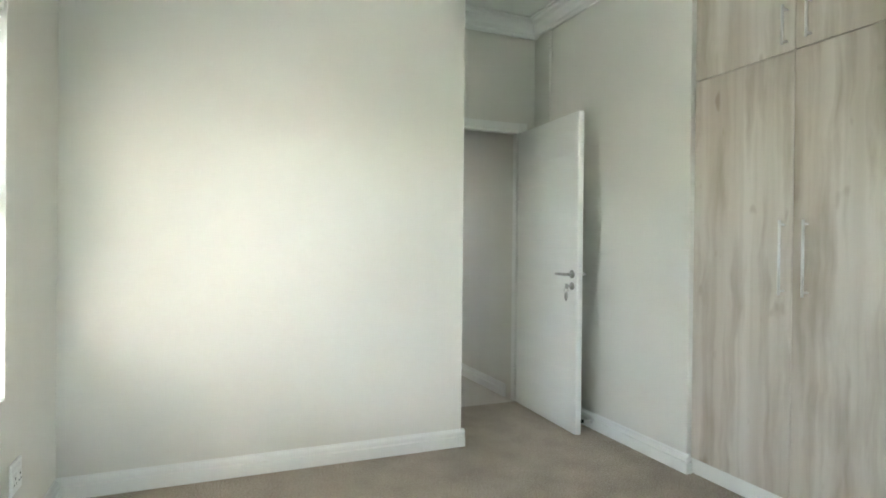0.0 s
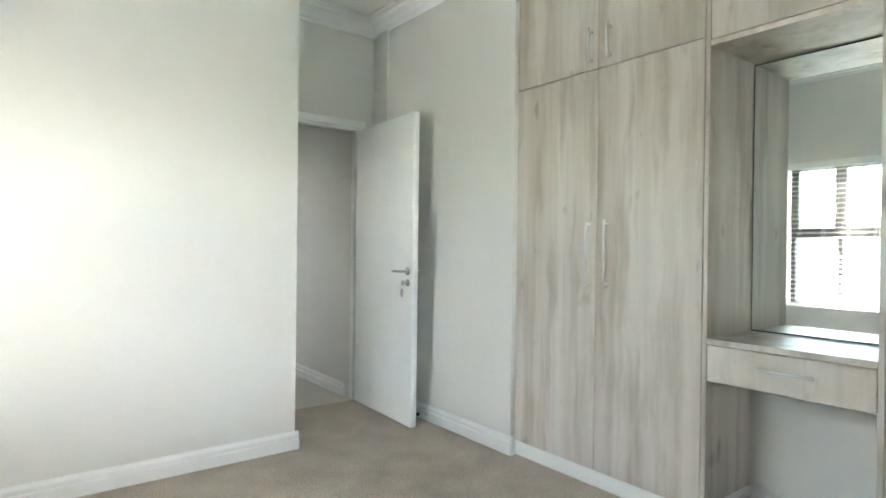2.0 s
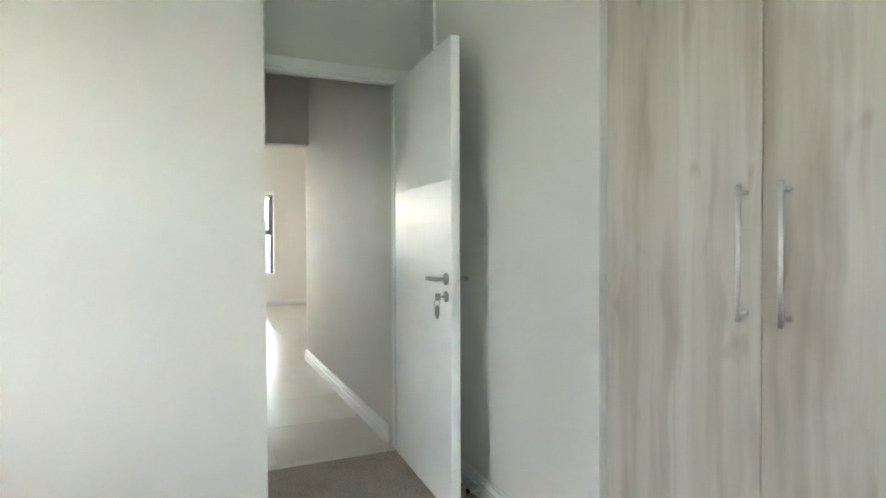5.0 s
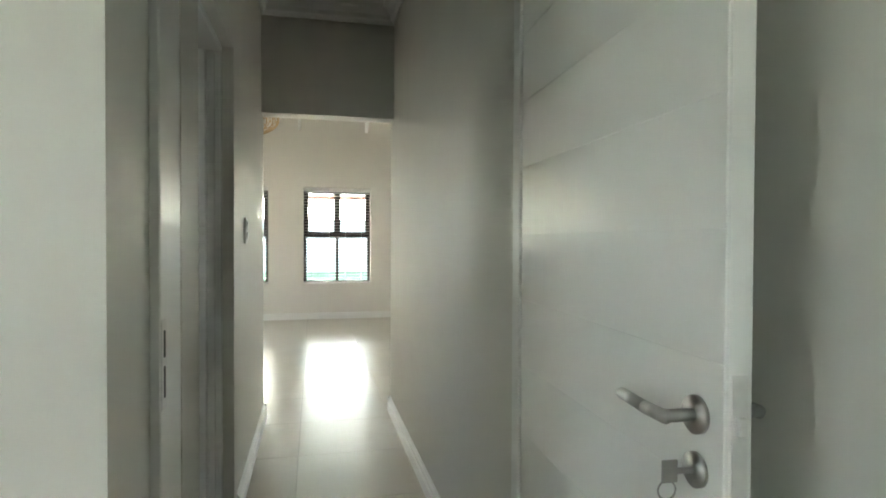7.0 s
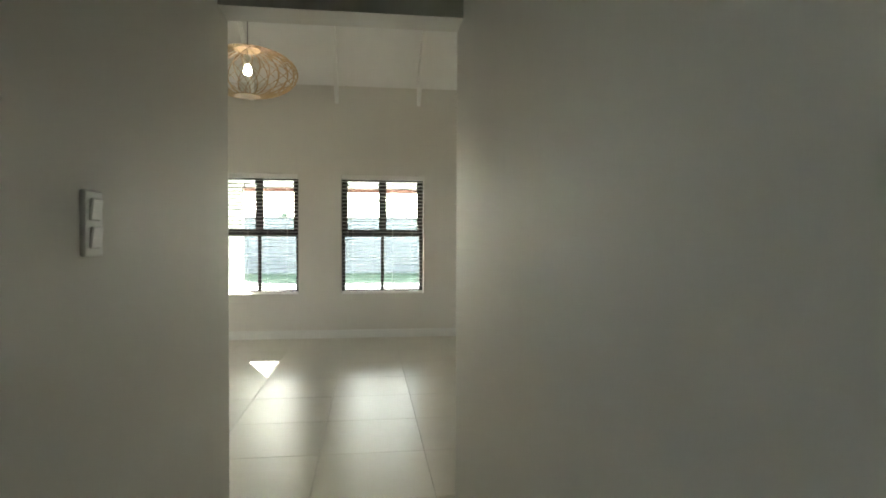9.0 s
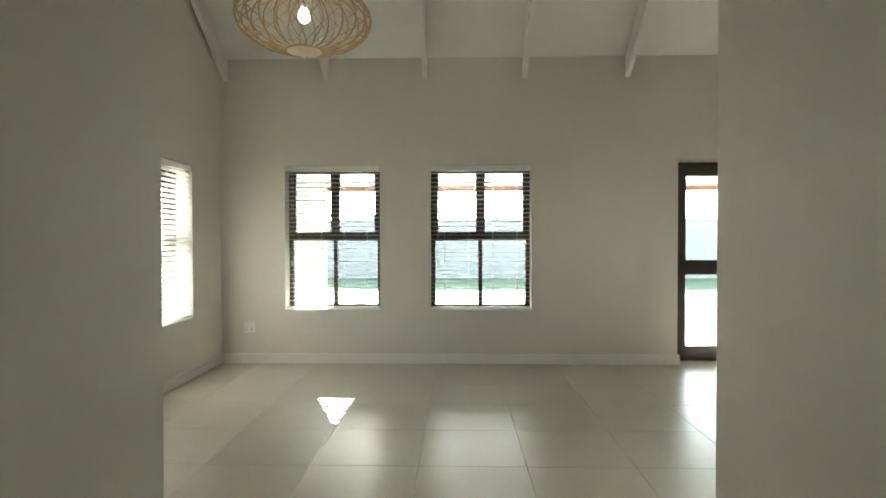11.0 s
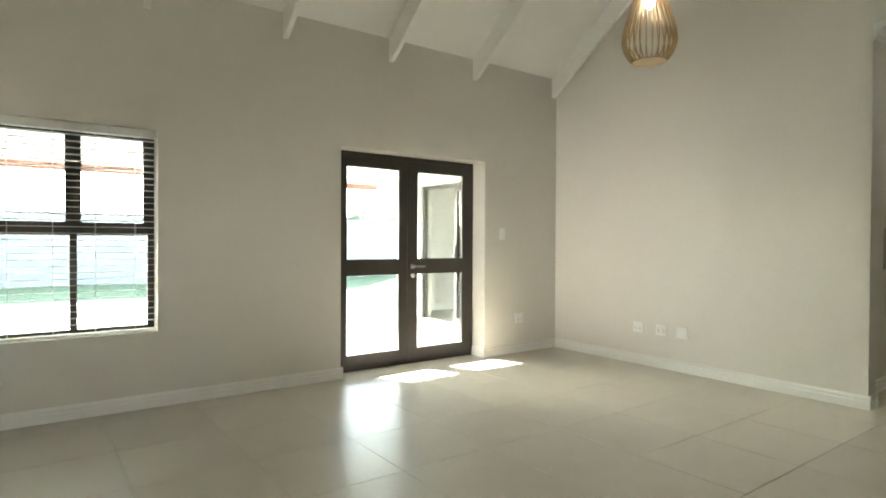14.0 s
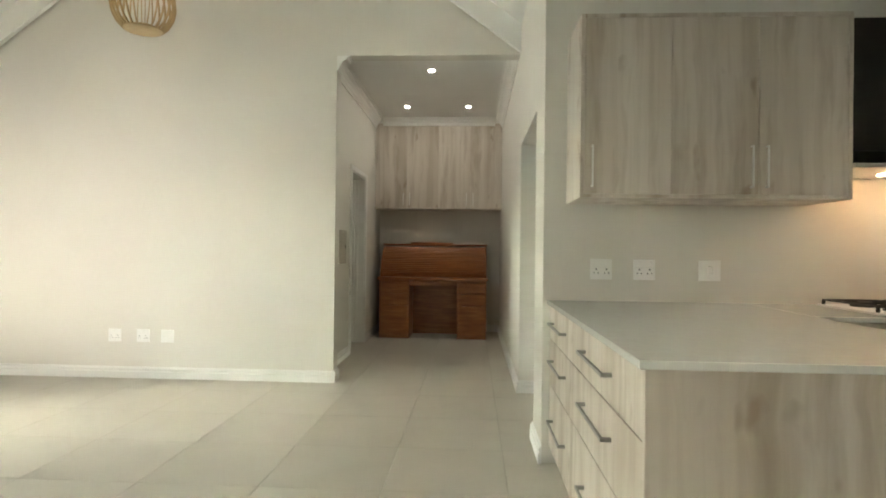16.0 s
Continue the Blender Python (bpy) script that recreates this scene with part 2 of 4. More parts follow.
def prism(points, axis, lo, hi):
    """A polygon in the plane across the axis, drawn out along it from lo to hi. For x the points are (y, z), for y (x, z), for z (x, y)."""
    bm = bmesh.new()

    def at(p, d):
        return {"x": (d, p[0], p[1]), "y": (p[0], d, p[1]), "z": (p[0], p[1], d)}[axis]

    a, b = [bm.verts.new(at(p, lo)) for p in points], [bm.verts.new(at(p, hi)) for p in points]
    bm.faces.new(a)
    bm.faces.new(b[::-1])
    for i in range(len(points)):
        j = (i + 1) % len(points)
        bm.faces.new((a[i], b[i], b[j], a[j]))
    bmesh.ops.recalc_face_normals(bm, faces=bm.faces[:])
    return bm


def lathe(profile, n=24):
    """A turned shape from (radius, z) pairs."""
    bm = bmesh.new()
    rings = [[bm.verts.new((r * math.cos(2 * math.pi * k / n), r * math.sin(2 * math.pi * k / n), z)) for k in range(n)] for r, z in profile]
    for a, b in zip(rings, rings[1:]):
        for k in range(n):
            bm.faces.new((a[k], a[(k + 1) % n], b[(k + 1) % n], b[k]))
    bm.faces.new(rings[0][::-1])
    bm.faces.new(rings[-1])
    return bm


def mesh_of(bm, mat, name, smooth=False):
    bmesh.ops.recalc_face_normals(bm, faces=bm.faces[:])
    me = bpy.data.meshes.new(name)
    bm.to_mesh(me)
    bm.free()
    me.materials.append(mat)
    if smooth:
        me.polygons.foreach_set("use_smooth", [True] * len(me.polygons))
    return me


def part(name, bm, mat, parent=None, label="", smooth=False):
    ob = new(name, mesh_of(bm, mat, name, smooth))
    if parent:
        ob.parent = parent
    return tagged(ob, label)


def thing(name, label, category, place=(0, 0, 0), turn=0.0, group=""):
    ob = new(name)
    ob.empty_display_size = 0.1
    ob.matrix_world = pose(*place, 0, 0, turn)
    return tagged(ob, label, category, group)


def setting(name, bm, mat, label, category, smooth=False):
    return tagged(part(name, bm, mat, None, label, smooth), "", category, "", "structure")


# ---- plan ----
BED_X0, BED_Y0, BED_CEIL = -2.82, -4.70, 2.92
NOSE_X, NOSE_Y = -0.785, -0.69
ALC_X, END_Y = 0.165, 0.08
WARD_X, WARD_BACK = 0.19, 0.60
COR_L, COR_R, COR_END = -0.888, 0.0, 2.71
WIN_Y, LEFT_X, GAB_X = 7.68, -2.88, 4.615
SOUTH_Y, KIT_X = 2.96, 2.85
EAVE, PITCH, RIDGE_Y = 3.15, 0.75, 5.35
PASS_L, PASS_END, PASS_CEIL = 4.72, 8.0, 3.0


def roof_z(y):
    return EAVE + PITCH * (WIN_Y - RIDGE_Y - abs(y - RIDGE_Y))


def wall_x(name, x0, x1, y0, y1, z1, holes, label):
    """A wall that runs along y, with holes (y0, y1, z0, z1)."""
    rows, at = [], y0
    for a, b, c, d in sorted(holes):
        rows.append((x0, x1, at, a, 0, z1))
        if c > 0:
            rows.append((x0, x1, a, b, 0, c))
        rows.append((x0, x1, a, b, d, z1))
        at = b
    rows.append((x0, x1, at, y1, 0, z1))
    return setting(name, blocks(*rows), WALL, label, "wall")


def wall_y(name, x0, x1, y0, y1, z1, holes, label):
    """A wall that runs along x, with holes (x0, x1, z0, z1)."""
    rows, at = [], x0
    for a, b, c, d in sorted(holes):
        rows.append((at, a, y0, y1, 0, z1))
        if c > 0:
            rows.append((a, b, y0, y1, 0, c))
        rows.append((a, b, y0, y1, d, z1))
        at = b
    rows.append((at, x1, y0, y1, 0, z1))
    return setting(name, blocks(*rows), WALL, label, "wall")


BACK_WIN = (-2.45, -0.95, 0.645, 2.03)
BED_WIN = (-2.262, -1.408, 0.645, 2.03)
W1, W2, W3 = (-2.209, -1.22, 0.555, 2.05), (-0.696, 0.343, 0.555, 2.05), (6.14, 7.04, 0.555, 1.975)
FD = (1.83, 3.515, 0.0, 2.09)
GREY = "smooth warm grey painted plaster wall"
# bedroom
wall_x("wall_bedroom_window", BED_X0 - 0.22, BED_X0, BED_Y0 - 0.15, NOSE_Y + 0.15, BED_CEIL, [BED_WIN], GREY + " with a window")
wall_y("wall_bedroom_front", BED_X0, NOSE_X, NOSE_Y, NOSE_Y + 0.15, BED_CEIL, [], GREY + " ending at a free corner")
wall_x("wall_alcove_side", NOSE_X - 0.25, NOSE_X - 0.115, NOSE_Y + 0.15, END_Y, BED_CEIL, [], GREY)
wall_y("wall_bedroom_door", -1.04, 0.30, END_Y, END_Y + 0.11, BED_CEIL, [(-0.905, 0.0, 0, 2.085)], GREY + " round the bedroom door")
wall_x("wall_alcove_right", ALC_X, 0.30, -1.485, END_Y, BED_CEIL, [], GREY + " beside the wardrobe")
wall_x("wall_behind_wardrobe", WARD_BACK, 0.75, BED_Y0 - 0.15, -1.36, BED_CEIL, [], GREY)
wall_y("wall_wardrobe_return", 0.30, WARD_BACK, -1.485, -1.36, BED_CEIL, [], GREY)
wall_y("wall_bedroom_back", BED_X0, WARD_BACK, BED_Y0 - 0.22, BED_Y0, BED_CEIL, [BACK_WIN], GREY + " with a wide window")
setting("ceiling_bedroom", block(BED_X0 - 0.22, 0.75, BED_Y0 - 0.15, END_Y + 0.11, BED_CEIL, BED_CEIL + 0.12), CEIL, "flat white painted ceiling", "ceiling")
# corridor
SIDE_DOOR = (0.42, 1.20, 0, 2.075)
wall_x("wall_corridor_right", COR_R, 0.15, END_Y + 0.11, COR_END, 2.86, [], GREY + " along the corridor")
wall_x("wall_corridor_left", COR_L - 0.152, COR_L, END_Y + 0.11, COR_END, 2.86, [SIDE_DOOR], GREY + " along the corridor with a doorway")
setting("ceiling_corridor", block(-1.04, 0.15, END_Y + 0.11, COR_END - 0.15, 2.86, 2.96), CEIL, "flat white painted corridor ceiling", "ceiling")
setting("lintel_corridor", block(COR_L, COR_R, COR_END - 0.15, COR_END, 2.09, 3.05), WALL, "grey painted lintel over the corridor's end", "wall")
# side room off the corridor
# Unseen bare hole, sized to let a little skylight onto the open leaf.
SIDE_HOLE = (0.22, 0.48, 1.68, 2.05)
wall_x("wall_side_room_west", -3.04, -2.82, NOSE_Y + 0.15, COR_END - 0.15, 2.86, [SIDE_HOLE], GREY)
wall_y("wall_side_room_south", -2.82, -1.04, 0.0, 0.19, 2.86, [], GREY)
setting("ceiling_side_room", block(-3.04, -1.04, NOSE_Y + 0.15, COR_END - 0.15, 2.86, 2.96), CEIL, "flat white painted ceiling", "ceiling")
# living room
wall_y("wall_living_south", -3.04, -1.04, COR_END - 0.15, COR_END, 3.05, [], GREY)
wall_y("wall_living_south_pier", 0.0, 0.15, COR_END, COR_END + 0.003, 2.86, [], GREY)
setting("wall_over_kitchen", block(0.0, KIT_X, COR_END - 0.15, COR_END, 2.88, 3.05), WALL, GREY, "wall")
wall_x("wall_living_left", LEFT_X - 0.16, LEFT_X, COR_END, WIN_Y, EAVE, [W3], GREY + " with a blind-covered window")
wall_y("wall_living_windows", -3.04, GAB_X + 0.15, WIN_Y, WIN_Y + 0.27, EAVE + 0.04, [W1, W2, FD], GREY + " with two windows and a glazed door")
wall_x("wall_living_gable", GAB_X, GAB_X + 0.15, 4.56, WIN_Y, EAVE, [], GREY + " with a row of sockets")
setting("wall_gable_top_right", prism([(2.71, 2.87), (4.56, 2.87), (4.56, EAVE), (WIN_Y, EAVE), (WIN_Y, roof_z(WIN_Y) + 0.1), (RIDGE_Y, roof_z(RIDGE_Y) + 0.1), (2.71, roof_z(2.71) + 0.1)], "x", GAB_X + 0.001, GAB_X + 0.149), WALL, GREY + " rising to the roof ridge", "wall")
setting("wall_gable_top_left", prism([(2.71, roof_z(2.71) - 0.01), (WIN_Y, EAVE), (WIN_Y, EAVE + 0.1), (RIDGE_Y, roof_z(RIDGE_Y) + 0.1), (2.71, roof_z(2.71) + 0.1)], "x", LEFT_X - 0.159, LEFT_X - 0.001), WALL, GREY + " rising to the roof ridge", "wall")
wall_y("wall_passage_right", KIT_X, PASS_END, SOUTH_Y - 0.15, SOUTH_Y, 3.08, [(3.26, 4.42, 0, 2.05)], GREY + " with an open doorway")
wall_x("wall_kitchen_back", KIT_X, KIT_X + 0.15, 0.0, SOUTH_Y - 0.15, 2.97, [], GREY + " behind the kitchen counter")
wall_y("wall_kitchen_south", 0.15, KIT_X + 0.15, -0.15, 0.0, 2.88, [], GREY)
setting("ceiling_kitchen", block(0.15, KIT_X, -0.15, COR_END - 0.15, 2.88, 2.98), CEIL, "flat white painted kitchen ceiling", "ceiling")
# passage with the desk
wall_y("wall_passage_left", GAB_X + 0.15, PASS_END, PASS_L, PASS_L + 0.15, PASS_CEIL + 0.05, [(5.98, 6.82, 0, 2.075)], GREY + " with a white door")
wall_x("wall_passage_end", PASS_END, PASS_END + 0.15, SOUTH_Y - 0.15, PASS_L + 0.15, 3.05, [], GREY + " behind the desk")
setting("ceiling_passage", block(GAB_X + 0.15, PASS_END, SOUTH_Y, PASS_L, PASS_CEIL, PASS_CEIL + 0.1), CEIL, "flat white ceiling with three downlights", "ceiling")
# room behind the open doorway
wall_y("wall_scullery_south", 3.0, 4.75, 0.9, 1.05, 2.88, [], GREY)
wall_x("wall_scullery_east", 4.6, 4.75, 1.05, SOUTH_Y - 0.15, 2.88, [], GREY)
setting("ceiling_scullery", block(3.0, 4.75, 0.9, SOUTH_Y - 0.15, 2.88, 2.98), CEIL, "flat white painted ceiling", "ceiling")
setting("wall_room_behind_passage_door", blocks((5.3, 5.35, 4.87, 6.6, 0, 2.6), (6.95, 7.0, 4.87, 6.6, 0, 2.6), (5.3, 7.0, 6.6, 6.65, 0, 2.6), (5.3, 7.0, 4.87, 6.65, 2.6, 2.65)), WALL, GREY, "wall")

# roof boards and rafters over the living room
TOP = 0.1
setting("ceiling_living", prism([(WIN_Y + 0.27, roof_z(WIN_Y) - 0.2025), (RIDGE_Y, roof_z(RIDGE_Y)), (2.56, roof_z(2.56)), (2.56, roof_z(2.56) + TOP), (RIDGE_Y, roof_z(RIDGE_Y) + TOP), (WIN_Y + 0.27, roof_z(WIN_Y) - 0.2025 + TOP)], "x", LEFT_X - 0.16, GAB_X + 0.15), CEIL, "white painted boarded cathedral ceiling", "ceiling")
RAFT = 0.24
raft_north = mesh_of(prism([(WIN_Y, roof_z(WIN_Y)), (WIN_Y, roof_z(WIN_Y) - RAFT + 0.02), (WIN_Y - 0.05, roof_z(WIN_Y - 0.05) - RAFT), (RIDGE_Y, roof_z(RIDGE_Y) - RAFT), (RIDGE_Y, roof_z(RIDGE_Y))], "x", -0.022, 0.022), WHITE, "rafter")
raft_south = mesh_of(prism([(2.71, roof_z(2.71)), (2.71, roof_z(2.71) - RAFT), (RIDGE_Y, roof_z(RIDGE_Y) - RAFT), (RIDGE_Y, roof_z(RIDGE_Y))], "x", -0.022, 0.022), WHITE, "rafter")
for rx in (LEFT_X + 0.06, -1.77, -0.75, 0.272, 1.315, 2.345, 3.365, GAB_X - 0.06):
    for me in (raft_north, raft_south):
        if me is raft_south and 2.1 < rx:
            continue
        ob = new("rafter", me)
        ob.location.x = rx
        tagged(ob, "white painted timber roof rafter", "rafter", "rafters under the ceiling", "structure")
raft_short = mesh_of(prism([(SOUTH_Y, roof_z(SOUTH_Y)), (SOUTH_Y, roof_z(SOUTH_Y) - RAFT), (RIDGE_Y, roof_z(RIDGE_Y) - RAFT), (RIDGE_Y, roof_z(RIDGE_Y))], "x", -0.022, 0.022), WHITE, "rafter")
for rx in (2.345, 3.365, GAB_X - 0.06):
    ob = new("rafter", raft_short)
    ob.location.x = rx
    tagged(ob, "white painted timber roof rafter", "rafter", "rafters under the ceiling", "structure")

# floors
setting("carpet", block(BED_X0, WARD_BACK, BED_Y0, END_Y - 0.03, -0.06, 0.0), CARPET, "beige cut-pile fitted bedroom carpet", "carpet")
setting("floor_screed", blocks((-3.04, 8.15, END_Y - 0.03, WIN_Y + 0.22, -0.10, -0.009)), GROUT, "beige grout bed under the floor tiles", "floor")


# ---- skirtings and cornices ----
def moulding(name, profile, mat, axis, a, b, base, way, label, category):
    """A profile of (depth, z) drawn out from a to b along a wall that faces an axis and stands at base, standing off it along way."""
    bm = prism([(base + way * d, z) for d, z in profile], "y" if axis == "x" else "x", a, b)
    return setting(name, bm, mat, label, category)


SKIRT = [(0, 0), (0.020, 0), (0.020, 0.056), (0.017, 0.060), (0.0105, 0.062), (0.0105, 0.069), (0.0165, 0.071), (0.0165, 0.083), (0.0125, 0.090), (0.006, 0.094), (0.004, 0.102), (0, 0.102)]
CORN = [(0, -0.125), (0.014, -0.125), (0.018, -0.105), (0.03, -0.095), (0.036, -0.07), (0.06, -0.04), (0.085, -0.03), (0.092, -0.012), (0.115, -0.01), (0.115, 0), (0, 0)]


def skirt(axis, a, b, base, way):
    moulding("baseboard", SKIRT, WHITE, axis, a, b, base, way, "white painted skirting board with a moulded top", "baseboard")


def cornice(axis, a, b, base, way, ceil):
    moulding("cornice", [(d, z + ceil) for d, z in CORN], WHITE, axis, a, b, base, way, "white moulded plaster cornice under the ceiling", "cornice")


T = 0.020
skirt("y", BED_X0, NOSE_X + T, NOSE_Y, -1)
skirt("x", NOSE_Y, NOSE_Y + 0.15 + T, NOSE_X, 1)
skirt("x", NOSE_Y + 0.15, END_Y, NOSE_X - 0.115, 1)
skirt("x", BED_Y0, NOSE_Y - T, BED_X0, 1)
skirt("y", BED_X0, 0.18, BED_Y0, 1)
skirt("x", -1.485 - T, END_Y, ALC_X, -1)
skirt("y", ALC_X, WARD_X - 0.004, -1.485, -1)
skirt("y", 0.02, ALC_X - T, END_Y, -1)
for ax, a, b, base, way in (("y", BED_X0, NOSE_X, NOSE_Y, -1), ("x", NOSE_Y, NOSE_Y + 0.15, NOSE_X, 1), ("x", NOSE_Y + 0.15, END_Y, NOSE_X - 0.115, 1), ("x", BED_Y0, NOSE_Y, BED_X0, 1), ("x", -1.485, END_Y, ALC_X, -1), ("y", NOSE_X - 0.115, ALC_X, END_Y, -1), ("y", BED_X0, 0.19, BED_Y0, 1)):
    cornice(ax, a, b, base, way, BED_CEIL)
skirt("x", END_Y + 0.11, COR_END + T, COR_R, -1)
skirt("x", END_Y + 0.11, 0.35, COR_L, 1)
skirt("x", 1.27, COR_END + T, COR_L, 1)
for base, way in ((COR_R, -1), (COR_L, 1)):
    cornice("x", END_Y + 0.11, COR_END - 0.15, base, way, 2.86)
cornice("y", COR_L, COR_R, COR_END - 0.15, -1, 2.86)
skirt("y", LEFT_X, COR_L + T, COR_END, 1)
skirt("y", -T, 0.15, COR_END + 0.003, 1)
skirt("x", COR_END, WIN_Y, LEFT_X, 1)
skirt("y", LEFT_X + T, FD[0] + T, WIN_Y, -1)
skirt("y", FD[1] - T, GAB_X, WIN_Y, -1)
skirt("x", WIN_Y, WIN_Y + 0.19, FD[1], -1)
skirt("x", 4.56 - T, WIN_Y - T, GAB_X, -1)
skirt("y", GAB_X, GAB_X + 0.15, 4.56, -1)
skirt("y", GAB_X + 0.15, 5.90, PASS_L, -1)
skirt("y", 6.90, PASS_END, PASS_L, -1)
skirt("y", KIT_X - T, 3.26 + T, SOUTH_Y, 1)
skirt("y", 4.42 - T, PASS_END, SOUTH_Y, 1)
skirt("x", SOUTH_Y - 0.15, SOUTH_Y, 4.42, -1)
skirt("x", SOUTH_Y - 0.15, SOUTH_Y, 3.26, 1)
skirt("x", SOUTH_Y + T, PASS_L - T, PASS_END, -1)
for ax, a, b, base, way in (("y", GAB_X + 0.15, PASS_END, PASS_L, -1), ("y", GAB_X + 0.15, PASS_END, SOUTH_Y, 1)):
    cornice(ax, a, b, base, way, PASS_CEIL)
cornice("y", GAB_X, GAB_X + 0.149, 4.56, -1, 2.869)
skirt("y", 3.0, 4.6, 1.05, 1)
skirt("x", 1.05, SOUTH_Y - 0.15, 4.6, -1)


# ---- doors ----
def lever(parent, x, y, z, out, along):
    """A steel lever handle on a face whose normal is out (+1 or -1 in local y), pointing along local x."""
    bm = rods(0.026, ((x, y, z), (x, y + 0.008 * out, z)), n=24)
    rod(bm, (x, y, z), (x, y + 0.05 * out, z), 0.009)
    rod(bm, (x - 0.006 * along, y + 0.05 * out, z), (x + 0.045 * along, y + 0.052 * out, z - 0.001), 0.0095)
    rod(bm, (x + 0.04 * along, y + 0.052 * out, z - 0.001), (x + 0.125 * along, y + 0.045 * out, z - 0.002), 0.009)
    return part("handle", bm, LEVER, parent, "brushed steel lever handle", True)


def door_leaf(name, label, width, height, place, turn, handle=True):
    """A white boarded leaf, hinged at its own origin, that runs along local +x and is 40 mm thick in local y."""
    d = thing(name, label, "door", place, turn)
    part("core", block(0, width, 0.003, 0.037, 0, height, 0.002), LEAFWHITE, d)
    joints = [0.0, 0.044] + [0.217 + 0.173 * k for k in range(11)] + [height]
    rim = 0.0005
    for y0, y1 in ((0.0, 0.005), (0.035, 0.040)):
        made = {}
        for a, b in zip(joints, joints[1:]):
            h = round(b - a, 4)
            if h not in made:
                made[h] = mesh_of(block(0.003, width - 0.003, y0, y1, 0.0001, h - 0.0001, rim), LEAFWHITE, "panel")
            ob = new("panel", made[h])
            ob.parent = d
            ob.location.z = a
    if handle:
        x, z = width - 0.055, 1.005
        lever(d, x, 0.0, z, -1, -1)
        lever(d, x, 0.04, z, 1, -1)
        part("lock", blocks((width - 0.001, width + 0.0015, 0.009, 0.031, z - 0.15, z + 0.065)), STEEL, d, "steel mortice lock face plate")
        part("latch", block(width, width + 0.009, 0.013, 0.027, z - 0.012, z + 0.012, 0.002), STEEL, d, "steel latch bolt")
        part("escutcheon", rods(0.024, ((x, 0.0, z - 0.075), (x, -0.007, z - 0.075)), n=20), LEVER, d, "round steel keyhole cover", True)
        key = part("key", blocks((x - 0.0015, x + 0.0015, -0.03, -0.006, z - 0.079, z - 0.071), (x - 0.0015, x + 0.0015, -0.052, -0.03, z - 0.09, z - 0.06)), LEVER, d, "steel key in the lock")
        ring = bmesh.new()
        for k in range(14):
            a, b = 2 * math.pi * k / 14, 2 * math.pi * (k + 1) / 14
            rod(ring, (x, -0.045 + 0.013 * math.cos(a), z - 0.10 + 0.013 * math.sin(a)), (x, -0.045 + 0.013 * math.cos(b), z - 0.10 + 0.013 * math.sin(b)), 0.0013, 6)
        part("key_ring", ring, LEVER, key, "steel split ring")
        fob = lathe([(0.002, 0.0), (0.010, -0.004), (0.011, -0.035), (0.007, -0.045), (0.004, -0.055)], 12)
        bmesh.ops.translate(fob, verts=fob.verts[:], vec=(x, -0.045, z - 0.113))
        part("key_fob", fob, LEVER, key, "bottle-shaped steel key tag", True)
    return d


def hinge_part(parent, x, y, z):
    bm = block(x - 0.012, x + 0.012, y - 0.004, y + 0.004, z - 0.05, z + 0.05, 0.001)
    rod(bm, (x, y, z - 0.052), (x, y, z + 0.052), 0.007)
    return part("hinge", bm, STEEL, parent, "steel butt hinge")


door_1 = door_leaf("bedroom_door", "open white boarded bedroom door with steel lever and keys", 0.813, 2.03, (-0.0140, 0.012, 0.010), -92.4)
for hz in (0.22, 1.0, 1.85):
    hinge_part(door_1, -0.006, 0.034, hz)
door_2 = door_leaf("corridor_side_door", "open white boarded door standing inside the side room", 0.762, 2.03, (-0.992, 1.172, 0.010), 180)
for hz in (0.29, 1.85):
    bm = block(-0.044, -0.004, 0.0025, 0.0060, hz - 0.052, hz + 0.052, 0.001)
    rod(bm, (-0.006, 0.008, hz - 0.054), (-0.006, 0.008, hz + 0.054), 0.008)
    part("hinge", bm, STEEL, door_2, "steel butt hinge")
door_3 = door_leaf("passage_door", "open white boarded door folded into the room beside the desk", 0.77, 2.03, (6.786, PASS_L + 0.118, 0.010), 90)
for hz in (0.28, 1.80):
    hinge_part(door_3, -0.006, 0.034, hz)


def door_frame(name, axis, a, b, y0, y1, top, label, both=True):
    """White timber lining with architraves in a doorway from a to b, through a wall from y0 to y1."""
    f = thing(name, label, "door frame")
    f["kind"] = "structure"

    def piece(nm, p0, p1, q0, q1, z0, z1):
        r = (p0, p1, q0, q1) if axis == "x" else (q0, q1, p0, p1)
        part(nm, block(*r, z0, z1, 0.003), WHITE, f)

    piece("post", a - 0.002, a + 0.03, y0 - 0.004, y1 + 0.004, 0, top)
    piece("post", b - 0.03, b + 0.002, y0 - 0.004, y1 + 0.004, 0, top)
    piece("head", a + 0.03, b - 0.03, y0 - 0.004, y1 + 0.004, top - 0.03, top + 0.002)
    for q0, q1 in ((y0 - 0.018, y0 - 0.003), (y1 + 0.003, y1 + 0.018))[: 2 if both else 1]:
        piece("architrave", a - 0.055, a + 0.012, q0, q1, 0, top + 0.045)
        piece("architrave", b - 0.012, b + 0.055, q0, q1, 0, top + 0.045)
        piece("architrave", a + 0.012, b - 0.012, q0 + 0.001, q1 - 0.001, top - 0.012, top + 0.044)
    piece("door_stop", a + 0.03, a + 0.042, (y0 + y1) / 2, (y0 + y1) / 2 + 0.03, 0, top - 0.03)
    piece("door_stop", b - 0.042, b - 0.03, (y0 + y1) / 2, (y0 + y1) / 2 + 0.03, 0, top - 0.03)
    return f


